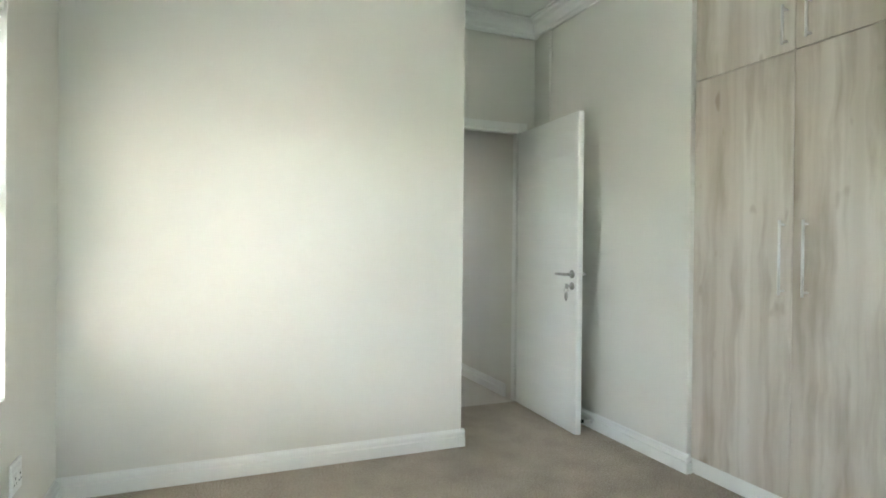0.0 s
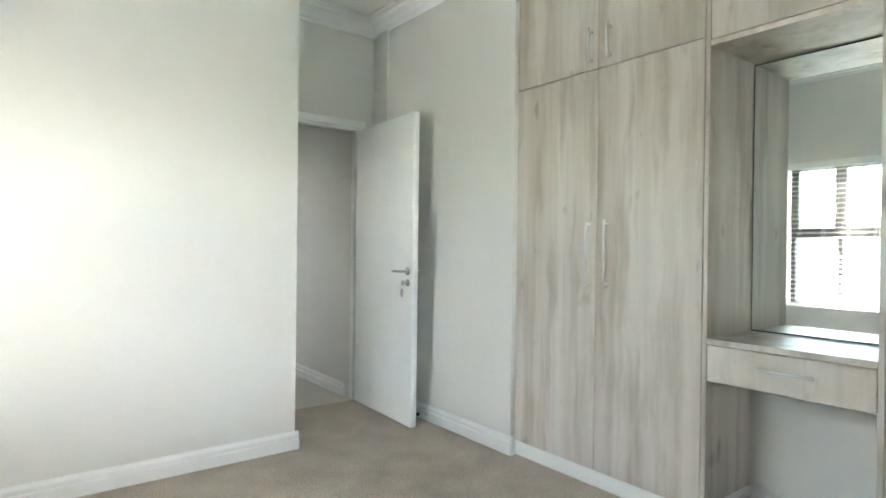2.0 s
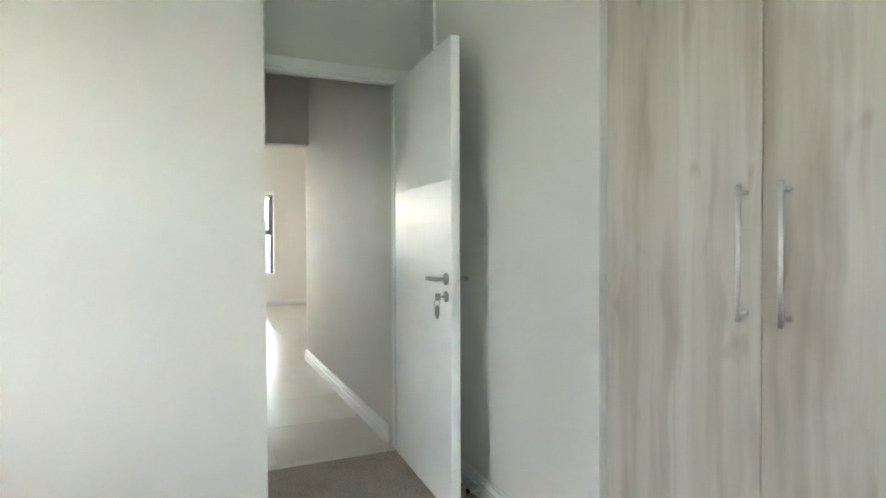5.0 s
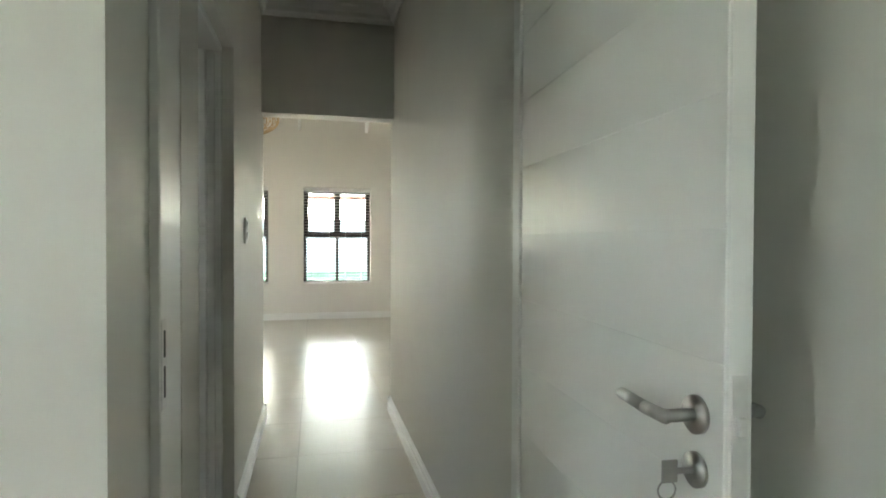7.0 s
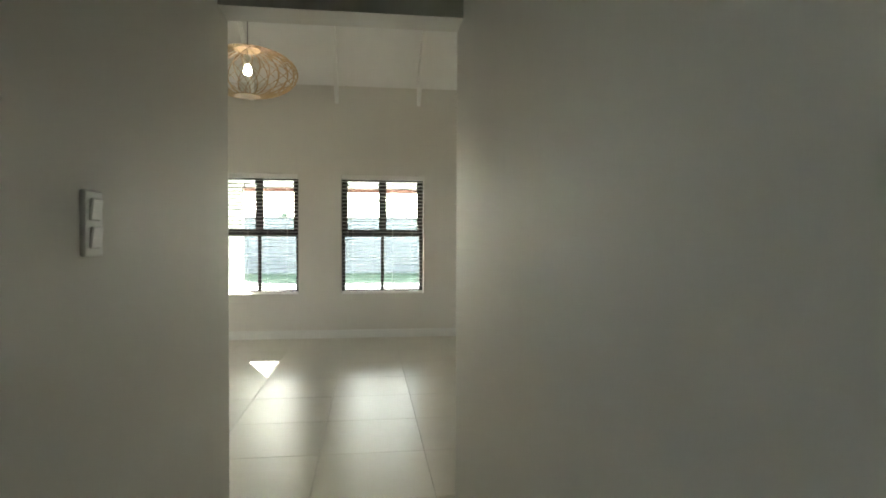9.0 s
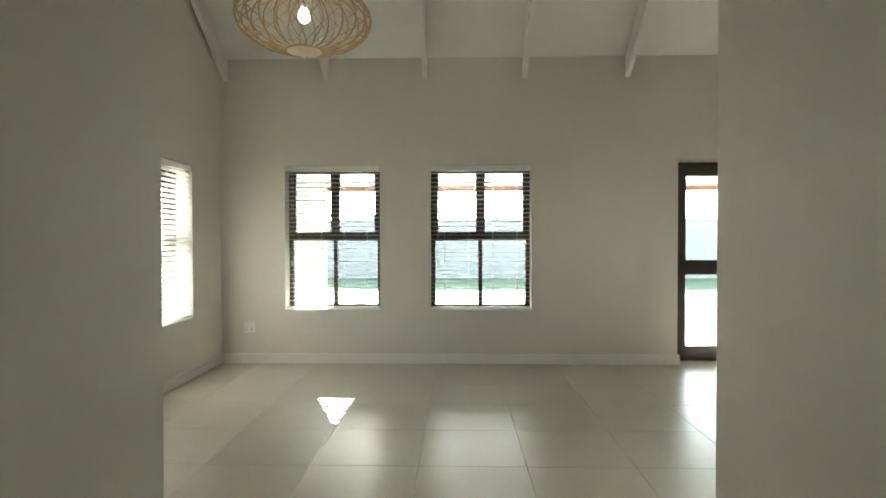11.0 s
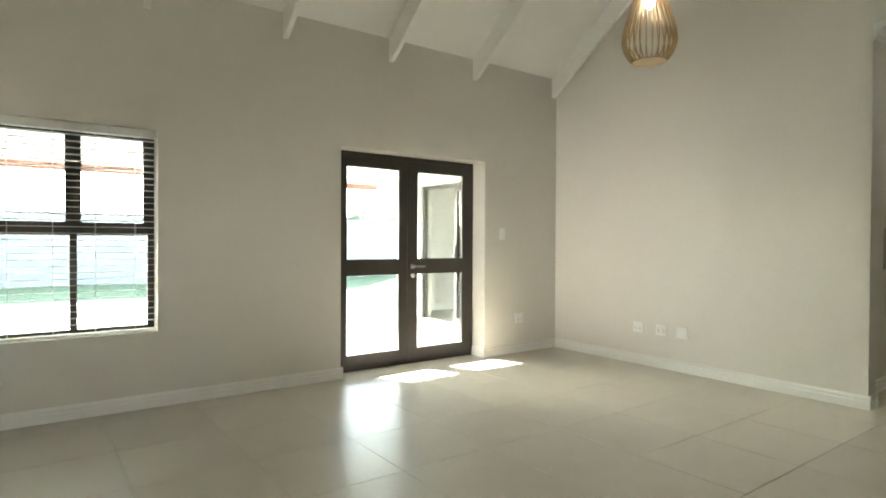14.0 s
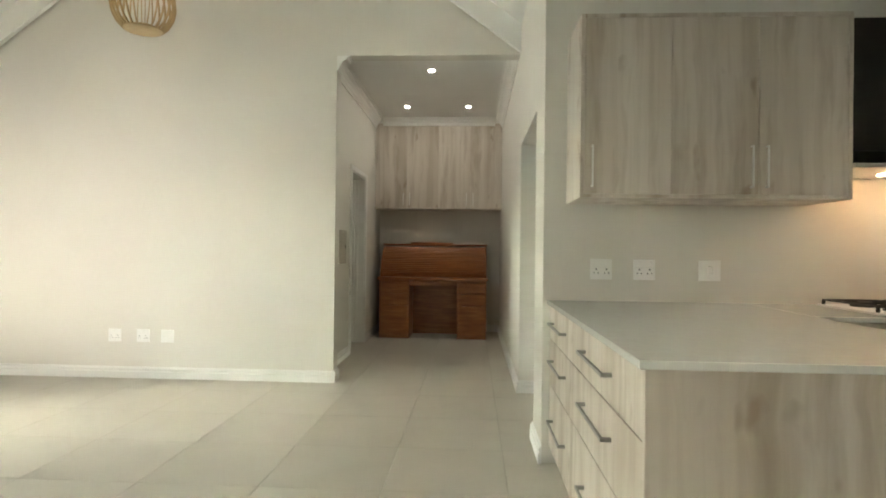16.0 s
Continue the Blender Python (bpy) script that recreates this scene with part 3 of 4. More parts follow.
fr1 = thing("door_frame_1", "white painted timber frame of the bedroom doorway", "door frame")
fr1["kind"] = "structure"
part("post", block(-0.8995, -0.877, -0.070, END_Y + 0.045, 0, 2.055, 0.003), WHITE, fr1)
part("post", block(-0.002, 0.030, END_Y - 0.018, END_Y + 0.035, 0, 2.055, 0.003), WHITE, fr1)
part("head", block(-0.8995, 0.030, END_Y - 0.018, END_Y + 0.040, 2.0555, 2.087, 0.003), WHITE, fr1)
part("architrave", block(0.016, 0.083, END_Y - 0.032, END_Y - 0.0185, 0, 2.130, 0.003), WHITE, fr1)
part("architrave", block(-0.8995, 0.0155, END_Y - 0.031, END_Y - 0.0185, 2.073, 2.129, 0.003), WHITE, fr1)
plate_1 = part("strike_plate", block(-0.8785, -0.8745, -0.066, -0.026, 0.87, 1.07, 0.001), STEEL, fr1, "steel strike plate")
part("slot", blocks((-0.8750, -0.8742, -0.054, -0.038, 0.985, 1.045), (-0.8750, -0.8742, -0.054, -0.038, 0.895, 0.965)), DARK, plate_1, "dark bolt slots")
door_frame("door_frame_2", "y", 0.42, 1.20, COR_L - 0.152, COR_L - 0.050, 2.075, "white painted timber frame set back in the side doorway", False)
door_frame("door_frame_3", "x", 5.98, 6.82, PASS_L, PASS_L + 0.15, 2.075, "white painted timber frame of the passage door")
stop = thing("door_stop", "steel door stop with a black rubber tip", "door stop")
part("rod", rods(0.007, ((ALC_X - 0.018, -0.70, 0.055), (ALC_X - 0.085, -0.70, 0.055))), STEEL, stop, "", True)
part("base_plate", rods(0.02, ((ALC_X - 0.016, -0.70, 0.055), (ALC_X - 0.023, -0.70, 0.055)), n=18), STEEL, stop, "", True)
part("rubber_tip", rods(0.012, ((ALC_X - 0.083, -0.70, 0.055), (ALC_X - 0.098, -0.70, 0.055))), IRON, stop, "black rubber tip", True)


# ---- windows and blinds ----
def window(name, width, z0, z1, place, turn, tilt, label):
    """A four-light bronze window with a venetian blind. Local x along the wall, local y outwards, wall face at y = 0."""
    w = thing(name, label, "window", place, turn)
    tagged(w, kind="structure")
    fy, fd = 0.155, 0.045
    mid = z0 + (z1 - z0) * 0.50
    half = width / 2
    fr = blocks((-half, -half + 0.045, fy, fy + fd, z0, z1), (half - 0.045, half, fy, fy + fd, z0, z1), (-half + 0.045, half - 0.045, fy, fy + fd, z0, z0 + 0.04), (-half + 0.045, half - 0.045, fy, fy + fd, z1 - 0.045, z1))
    part("window_frame", fr, ALU, w, "dark bronze aluminium frame")
    part("transom", block(-half + 0.045, half - 0.045, fy - 0.004, fy + fd, mid - 0.032, mid + 0.032, 0.003), ALU, w)
    part("mullion", block(-0.018, 0.018, fy - 0.003, fy + fd, mid + 0.032, z1 - 0.045, 0.003), ALU, w)
    part("mullion", block(-0.022, 0.022, fy, fy + fd, z0 + 0.04, mid - 0.032, 0.003), ALU, w)
    for sx in (-1, 1):
        x0, x1 = sorted((sx * 0.018, sx * (half - 0.045)))
        sash = blocks((x0, x0 + 0.03, fy - 0.006, fy + 0.03, mid + 0.032, z1 - 0.045), (x1 - 0.03, x1, fy - 0.006, fy + 0.03, mid + 0.032, z1 - 0.045), (x0 + 0.03, x1 - 0.03, fy - 0.006, fy + 0.03, mid + 0.032, mid + 0.06), (x0 + 0.03, x1 - 0.03, fy - 0.006, fy + 0.03, z1 - 0.073, z1 - 0.045))
        sash_ob = part("sash", sash, ALU, w)
        g = part("pane", block(x0 + 0.028, x1 - 0.028, fy + 0.012, fy + 0.018, mid + 0.058, z1 - 0.07), GLASS, sash_ob)
        g.visible_shadow = False
        x0, x1 = sorted((sx * 0.022, sx * (half - 0.045)))
        g = part("pane", block(x0 - 0.003, x1 + 0.003, fy + 0.02, fy + 0.026, z0 + 0.038, mid - 0.03), GLASS, w)
        g.visible_shadow = False
    part("window_sill", block(-half + 0.001, half - 0.001, 0.001, fy, z0 - 0.015, z0 + 0.004, 0.002), WHITE, w, "white painted sill")
    b = thing("venetian_blind", "white venetian blind with open slats in the window recess" if abs(tilt) < 20 else "white venetian blind with half-closed slats", "blind", place, turn, "white venetian blinds")
    part("headrail", block(-half + 0.006, half - 0.006, 0.006, 0.062, z1 - 0.062, z1 - 0.004, 0.003), BLIND, b)
    bm = block(-half + 0.012, half - 0.012, -0.0245, 0.0245, -0.0014, 0.0014, 0.001)
    bmesh.ops.rotate(bm, verts=bm.verts[:], matrix=Matrix.Rotation(radians(tilt), 3, "X"))
    me = mesh_of(bm, BLIND, "slat")
    n = int((z1 - 0.085 - z0 - 0.045) / 0.0455)
    for k in range(n + 1):
        ob = new("slat", me)
        ob.parent = b
        ob.location = (0, 0.036, z1 - 0.085 - k * 0.0455)
        ob.rotation_euler.x = radians(random.uniform(-1.5, 1.5))
        ob.rotation_euler.y = radians(random.uniform(-0.08, 0.08))
    part("bottom_rail", block(-half + 0.012, half - 0.012, 0.012, 0.060, z0 + 0.012, z0 + 0.030, 0.003), BLIND, b)
    for x in (-half * 0.72, -half * 0.24, half * 0.24, half * 0.72):
        part("ladder_cord", blocks((x - 0.0012, x + 0.0012, 0.009, 0.0105, z0 + 0.03, z1 - 0.062), (x - 0.0012, x + 0.0012, 0.0615, 0.063, z0 + 0.03, z1 - 0.062)), BLIND, b)
    cord = rods(0.0014, ((-half + 0.07, 0.004, z1 - 0.06), (-half + 0.07, 0.004, mid - 0.25)), ((-half + 0.085, 0.004, z1 - 0.06), (-half + 0.085, 0.004, mid - 0.25)), n=6)
    pull = part("pull_cord", cord, BLIND, b)
    part("tassel", rods(0.006, ((-half + 0.07, 0.004, mid - 0.25), (-half + 0.07, 0.004, mid - 0.29)), ((-half + 0.085, 0.004, mid - 0.25), (-half + 0.085, 0.004, mid - 0.29)), n=8), STEEL, pull, "small cord weights")
    return w


WLAB = "bronze aluminium four-pane window in a plastered recess"
window("window_1", W1[1] - W1[0], W1[2], W1[3], ((W1[0] + W1[1]) / 2, WIN_Y, 0), 0, -3, WLAB)
window("window_2", W2[1] - W2[0], W2[2], W2[3], ((W2[0] + W2[1]) / 2, WIN_Y, 0), 0, -3, WLAB)
window("window_3", W3[1] - W3[0], W3[2], W3[3], (LEFT_X, (W3[0] + W3[1]) / 2, 0), 90, 40, WLAB)
window("window_4", BED_WIN[1] - BED_WIN[0], BED_WIN[2], BED_WIN[3], (BED_X0, (BED_WIN[0] + BED_WIN[1]) / 2, 0), 90, 4, WLAB)

window("window_5", BACK_WIN[1] - BACK_WIN[0], BACK_WIN[2], BACK_WIN[3], ((BACK_WIN[0] + BACK_WIN[1]) / 2, BED_Y0, 0), 180, -34, WLAB)

# glazed double door
FY = WIN_Y + 0.20
gd = thing("glazed_double_door", "closed dark bronze aluminium double door with four panes", "door")
part("door_frame", blocks((FD[0], FD[0] + 0.05, FY, FY + 0.06, 0, 2.088), (FD[1] - 0.05, FD[1], FY, FY + 0.06, 0, 2.088), (FD[0] + 0.05, FD[1] - 0.05, FY, FY + 0.06, 2.045, 2.088), (FD[0] + 0.05, FD[1] - 0.05, FY, FY + 0.06, 0, 0.025)), ALU, gd)
for x0, x1, g0, g1, active in ((FD[0] + 0.052, 2.672, 1.975, 2.575, False), (2.676, FD[1] - 0.052, 2.775, 3.375, True)):
    leaf = part("leaf", blocks((x0, g0, FY - 0.006, FY + 0.044, 0.027, 2.043), (g1, x1, FY - 0.006, FY + 0.044, 0.027, 2.043), (g0, g1, FY - 0.006, FY + 0.044, 0.027, 0.14), (g0, g1, FY - 0.006, FY + 0.044, 0.92, 1.05), (g0, g1, FY - 0.006, FY + 0.044, 1.955, 2.043)), ALU, gd)
    for z0, z1 in ((0.14, 0.92), (1.05, 1.955)):
        p = part("pane", block(g0 - 0.004, g1 + 0.004, FY + 0.016, FY + 0.022, z0 - 0.004, z1 + 0.004), GLASS, leaf)
        p.visible_shadow = False
        part("glazing_bead", blocks((g0, g0 + 0.012, FY - 0.002, FY + 0.014, z0, z1), (g1 - 0.012, g1, FY - 0.002, FY + 0.014, z0, z1), (g0 + 0.012, g1 - 0.012, FY - 0.002, FY + 0.014, z0, z0 + 0.012), (g0 + 0.012, g1 - 0.012, FY - 0.002, FY + 0.014, z1 - 0.012, z1)), ALU, leaf)
    if active:
        lever(leaf, 2.725, FY - 0.006, 0.985, -1, 1)
        part("lock_cylinder", rods(0.022, ((2.725, FY - 0.006, 0.89), (2.725, FY - 0.016, 0.89)), n=20), STEEL, leaf, "round steel lock cylinder", True)
    else:
        part("astragal", block(2.655, 2.692, FY - 0.014, FY - 0.006, 0.03, 2.04, 0.003), ALU, leaf)
part("threshold", block(FD[0], FD[1], FY - 0.02, FY + 0.08, -0.012, 0.004, 0.002), ALU, gd, "dark aluminium threshold")


# ---- plates on the walls ----
def plate(name, kind, x, y, z, face, label):
    """A wall plate 118 mm square; face is the turn that brings local -y to the wall's normal."""
    p = thing(name, label, "socket" if kind == "socket" else "switch", (x, y, z), face)
    part("cover", block(-0.059, 0.059, -0.010, 0.0, -0.057, 0.057, 0.004, 2), PLASTIC, p)
    if kind == "socket":
        for sx in (-0.028, 0.028):
            part("outlet", block(sx - 0.022, sx + 0.022, -0.0125, -0.009, -0.040, 0.012, 0.002), PLASTIC, p)
            part("pin_holes", blocks((sx - 0.0035, sx + 0.0035, -0.0131, -0.0122, -0.004, 0.004), (sx - 0.014, sx - 0.008, -0.0131, -0.0122, -0.024, -0.018), (sx + 0.008, sx + 0.014, -0.0131, -0.0122, -0.024, -0.018)), DARK, p, "dark pin holes")
            part("rocker", block(sx - 0.010, sx + 0.010, -0.0145, -0.009, 0.024, 0.044, 0.002), PLASTIC, p)
    elif kind == "isolator":
        part("rocker", block(-0.013, 0.013, -0.015, -0.009, -0.024, 0.024, 0.003), PLASTIC, p)
    elif kind == "blank":
        part("rim", block(-0.05, 0.05, -0.0115, -0.009, -0.048, 0.048, 0.002), PLASTIC, p)
    return p


def small_switch(x, y, z, face, label):
    p = thing("light_switch", label, "switch", (x, y, z), face)
    part("cover", block(-0.037, 0.037, -0.011, 0.0, -0.064, 0.064, 0.004, 2), PLASTIC, p)
    for sz in (-0.027, 0.027):
        bm = block(-0.022, 0.022, -0.017, -0.010, sz - 0.022, sz + 0.022, 0.003)
        bmesh.ops.rotate(bm, verts=bm.verts[:], cent=(0, -0.012, sz), matrix=Matrix.Rotation(radians(7), 3, "X"))
        part("rocker", bm, PLASTIC, p)
    return p


WS = "white double wall socket plate near the floor"
plate("wall_socket", "socket", -2.586, WIN_Y, 0.369, 0, WS)
plate("wall_socket", "socket", 4.025, WIN_Y, 0.385, 0, WS)
plate("wall_socket", "socket", LEFT_X, 5.922, 0.378, 90, WS)
plate("blank_wall_plate", "blank", LEFT_X, 5.298, 0.377, 90, "blank white wall plate near the floor")
for y, k in ((6.536, "socket"), (6.275, "socket"), (6.053, "blank")):
    plate("wall_socket" if k == "socket" else "blank_wall_plate", k, GAB_X, y, 0.378, -90, WS if k == "socket" else "blank white wall plate near the floor")
small_switch(3.765, WIN_Y, 1.322, 0, "white two-rocker light switch beside the glazed door")
small_switch(COR_L, 1.606, 1.289, 90, "white two-rocker light switch in the corridor")
plate("wall_socket", "socket", BED_X0, -1.305, 0.345, 90, WS)
db = thing("distribution_board", "flush grey-brown metal distribution board cover on the passage wall", "fuse box", (5.60, PASS_L, 1.195))
part("frame", blocks((-0.150, -0.128, -0.010, -0.0005, -0.175, 0.175), (0.128, 0.150, -0.010, -0.0005, -0.175, 0.175), (-0.128, 0.128, -0.010, -0.0005, -0.175, -0.153), (-0.128, 0.128, -0.010, -0.0005, 0.153, 0.175)), BOARD, db)
lid = part("cover", block(-0.126, 0.126, -0.008, -0.0005, -0.151, 0.151, 0.002), BOARD, db)
part("latch", block(0.092, 0.112, -0.013, -0.0075, -0.018, 0.018, 0.002), IRON, lid, "small dark latch")
plate("wall_socket", "socket", KIT_X, 2.645, 1.075, -90, "white double socket above the worktop")
plate("wall_socket", "socket", KIT_X, 2.412, 1.075, -90, "white double socket above the worktop")
plate("isolator_switch", "isolator", KIT_X, 2.063, 1.075, -90, "white isolator switch above the worktop")


# ---- bedroom wardrobe ----
def bar_handle(parent, a, b, out, r=0.006, stand=0.032):
    """A round bar from a to b, standing off along out on two short posts."""
    a, b, out = Vector(a), Vector(b), Vector(out)
    way = (b - a).normalized()
    bm = rods(r, (a + out * stand, b + out * stand))
    for p in (a + way * 0.018, b - way * 0.018):
        rod(bm, p, p + out * stand, r * 0.85)
    return part("handle", bm, STEEL, parent, "brushed steel bar handle", True)


def front(parent, name, y0, y1, z0, z1, handle=None):
    """A laminate door or drawer front at the wardrobe's face."""
    d = part(name, block(WARD_X, WARD_X + 0.018, y0, y1, z0, z1, 0.0012), LAM, parent)
    if handle:
        bar_handle(d, (WARD_X, *handle[0]), (WARD_X, *handle[1]), (-1, 0, 0))
    return d


G = 0.003
WTOP = BED_CEIL - 0.002


def wardrobe(name, label, y_hi, y_lo, split, handles):
    w = thing(name, label, "wardrobe")
    part("body", blocks((WARD_X + 0.02, WARD_BACK - 0.004, y_hi - 0.016, y_hi, 0.0, WTOP), (WARD_X + 0.02, WARD_BACK - 0.004, y_lo, y_lo + 0.016, 0.0, WTOP), (WARD_X + 0.022, WARD_BACK - 0.006, y_lo + 0.016, y_hi - 0.016, 2.045, 2.08), (WARD_X + 0.022, WARD_BACK - 0.006, y_lo + 0.016, y_hi - 0.016, WTOP - 0.02, WTOP), (WARD_X + 0.022, WARD_BACK - 0.006, y_lo + 0.016, y_hi - 0.016, 0.075, 0.095)), LAM, w)
    for a, b, hy in ((y_hi - G, split + G / 2, handles[0]), (split - G / 2, y_lo + G, handles[1])):
        front(w, "door", b, a, 0.082, 2.060, ((hy, 0.984), (hy, 1.315)) if hy else None)
        front(w, "upper_door", b, a, 2.0645, WTOP - 0.13, ((hy, 2.092), (hy, 2.268)) if hy else None)
    part("filler", block(WARD_X + 0.001, WARD_X + 0.019, y_lo, y_hi, WTOP - 0.126, WTOP, 0.001), LAM, w)
    part("plinth", block(WARD_X + 0.006, WARD_X + 0.022, y_lo, y_hi, 0.0, 0.079, 0.002), WHITE, w, "white plinth board")
    return w


wardrobe("wardrobe", "tall pale oak laminate wardrobe with two doors and upper doors", -1.489, -2.585, -2.042, (-2.003, -2.112))
wardrobe("wardrobe", "tall pale oak laminate wardrobe beside the dressing niche", -3.212, -4.68, -3.95, (-3.284, -4.62))
dt = thing("dressing_table", "pale oak laminate dressing niche with drawer and mirror", "dressing table")
part("side_panel", block(WARD_X, WARD_BACK - 0.004, -2.605, -2.587, 0, WTOP, 0.001), LAM, dt)
part("side_panel", block(WARD_X, WARD_BACK - 0.004, -3.210, -3.192, 0, WTOP, 0.001), LAM, dt)
part("tabletop", block(WARD_X - 0.001, WARD_BACK - 0.006, -3.191, -2.606, 0.785, 0.808, 0.001), LAM, dt)
part("niche_top", block(WARD_X, WARD_BACK - 0.006, -3.191, -2.606, 2.022, 2.045, 0.001), LAM, dt)
dr = front(dt, "drawer", -3.188, -2.609, 0.632, 0.780)
bar_handle(dr, (WARD_X, -2.815, 0.718), (WARD_X, -3.012, 0.718), (-1, 0, 0))
part("drawer_box", block(WARD_X + 0.02, WARD_BACK - 0.12, -3.17, -2.627, 0.645, 0.775), LAM, dr)
front(dt, "upper_door", -3.188, -2.609, 2.049, WTOP - 0.13)
part("filler", block(WARD_X + 0.001, WARD_X + 0.019, -3.191, -2.606, WTOP - 0.126, WTOP), LAM, dt)
mir = part("mirror", block(WARD_BACK - 0.022, WARD_BACK - 0.016, -3.184, -2.613, 0.816, 2.014), MIRROR, dt, "clear frameless mirror")
part("mirror_backing", block(WARD_BACK - 0.015, WARD_BACK - 0.007, -3.190, -2.607, 0.809, 2.021), DARK, dt)
skirt("x", -3.191, -2.606, WARD_BACK, -1)
skirt("y", WARD_X + 0.03, WARD_BACK - T, -2.605, -1)


# ---- kitchen ----
WT, FX, FYK = 0.90, 1.10, 2.92
wt = thing("worktop", "white quartz worktop forming a corner counter", "worktop")
part("slab", block(FX - 0.006, KIT_X - 0.002, 1.87, FYK + 0.018, WT - 0.022, WT, 0.002), QUARTZ, wt)
part("slab", block(2.21, KIT_X - 0.002, 0.01, 1.8695, WT - 0.022, WT, 0.002), QUARTZ, wt)
CB = WT - 0.0225


def drawer_unit(label, x0, x1, h0, h1):
    """A base unit whose three drawers face the living room."""
    u = thing("drawer_unit", label, "cabinet", group="drawer units under the worktop")
    part("body", block(x0, x1, 2.33, FYK - 0.021, 0.10, CB - 0.001), LAM, u)
    part("plinth", block(x0, x1, 2.36, FYK - 0.05, 0.0, 0.0995), LAM, u)
    for z0, z1, hz in ((0.692, CB - 0.004, 0.788), (0.446, 0.688, 0.590), (0.105, 0.442, 0.275)):
        d = part("drawer", block(x0 + 0.0015, x1 - 0.0015, FYK - 0.019, FYK, z0, z1, 0.001), LAM, u)
        rows = [(h0, h1, FYK + 0.026, FYK + 0.034, hz - 0.006, hz + 0.006)]
        for h in (h0, h1 - 0.012):
            rows.append((h, h + 0.012, FYK, FYK + 0.026, hz - 0.006, hz + 0.006))
        part("handle", blocks(*rows), LEVER, d, "square steel bow handle")
    return u


drawer_unit("pale oak laminate unit with three wide drawers", FX + 0.021, 2.112, 1.44, 1.86)
drawer_unit("pale oak laminate unit with three narrow drawers", 2.114, KIT_X - 0.003, 2.30, 2.70)
ep = thing("end_panel", "pale oak laminate end panel of the counter", "panel")
part("board", block(FX, FX + 0.020, 1.88, FYK, 0.0, CB - 0.001, 0.001), LAM, ep)
part("edge_band", block(FX, FX + 0.020, FYK + 0.0002, FYK + 0.0015, 0.0, CB - 0.001), LAM, ep)
bk = thing("back_panel", "pale oak laminate panel behind the drawer units", "panel")
part("board", block(FX + 0.0205, 2.26, 2.30, 2.318, 0.0, CB - 0.001), LAM, bk)
HOB0, HOB1 = 0.95, 1.535
ov = thing("built_in_oven", "black glass built-in oven under the gas hob", "oven")
part("door", block(2.240, 2.262, HOB0, HOB1, 0.22, 0.76, 0.003), BLACKGLASS, ov)
part("control_panel", block(2.240, 2.262, HOB0, HOB1, 0.764, 0.873, 0.002), BLACKGLASS, ov)
part("body", block(2.263, 2.83, HOB0, HOB1, 0.0, 0.873), DARK, ov)
part("handle", rods(0.009, ((2.205, HOB0 + 0.06, 0.72), (2.205, HOB1 - 0.06, 0.72)), ((2.205, HOB0 + 0.09, 0.72), (2.242, HOB0 + 0.09, 0.72)), ((2.205, HOB1 - 0.09, 0.72), (2.242, HOB1 - 0.09, 0.72))), STEEL, ov, "steel bar handle", True)
bu = thing("base_unit", "pale oak laminate base unit beside the oven", "cabinet")
part("body", block(2.262, 2.83, 0.01, HOB0 - 0.004, 0.10, CB - 0.001), LAM, bu)
part("door", block(2.242, 2.261, 0.012, 0.475, 0.105, CB - 0.006, 0.001), LAM, bu)
part("door", block(2.242, 2.261, 0.478, HOB0 - 0.005, 0.105, CB - 0.006, 0.001), LAM, bu)
part("plinth", block(2.29, 2.81, 0.01, HOB0 - 0.004, 0.0, 0.0995), LAM, bu)
cu = thing("corner_unit", "pale oak laminate corner unit under the worktop", "cabinet")
part("body", block(2.262, 2.83, HOB1 + 0.004, 2.298, 0.0, CB - 0.001), LAM, cu)
part("door", block(2.242, 2.261, HOB1 + 0.005, 1.868, 0.105, CB - 0.006, 0.001), LAM, cu)

hob = thing("gas_hob", "black glass gas hob with cast iron grates", "hob")
part("glass_plate", block(2.31, 2.78, HOB0, HOB1, WT, WT + 0.010, 0.002), STEEL, hob, "steel hob plate")
for bx, by, br in ((2.43, 1.09, 0.036), (2.64, 1.09, 0.028), (2.43, 1.39, 0.028), (2.64, 1.39, 0.042)):
    bm = lathe([(br + 0.014, 0), (br + 0.014, 0.008), (br, 0.012), (br, 0.022), (br * 0.8, 0.027)], 20)
    bmesh.ops.translate(bm, verts=bm.verts[:], vec=(bx, by, WT + 0.0102))
    part("burner", bm, IRON, hob, "", True)
for gy in (1.09, 1.39):
    rows = []
    for k in (-0.13, 0.13):
        rows.append((2.34, 2.75, gy + k - 0.005, gy + k + 0.005, WT + 0.030, WT + 0.038))
    for gx in (2.345, 2.43, 2.545, 2.64, 2.745):
        rows.append((gx - 0.005, gx + 0.005, gy - 0.135, gy + 0.135, WT + 0.0302, WT + 0.0382))
    for gx in (2.345, 2.745):
        for k in (-0.13, 0.13):
            rows.append((gx - 0.006, gx + 0.006, gy + k - 0.006, gy + k + 0.006, WT + 0.010, WT + 0.031))
    part("grate", blocks(*rows), IRON, hob)
for ky in (1.15, 1.21, 1.27, 1.33):
    part("knob", rods(0.017, ((2.328, ky, WT + 0.010), (2.328, ky, WT + 0.034)), n=16), STEEL, hob, "steel control knob", True)

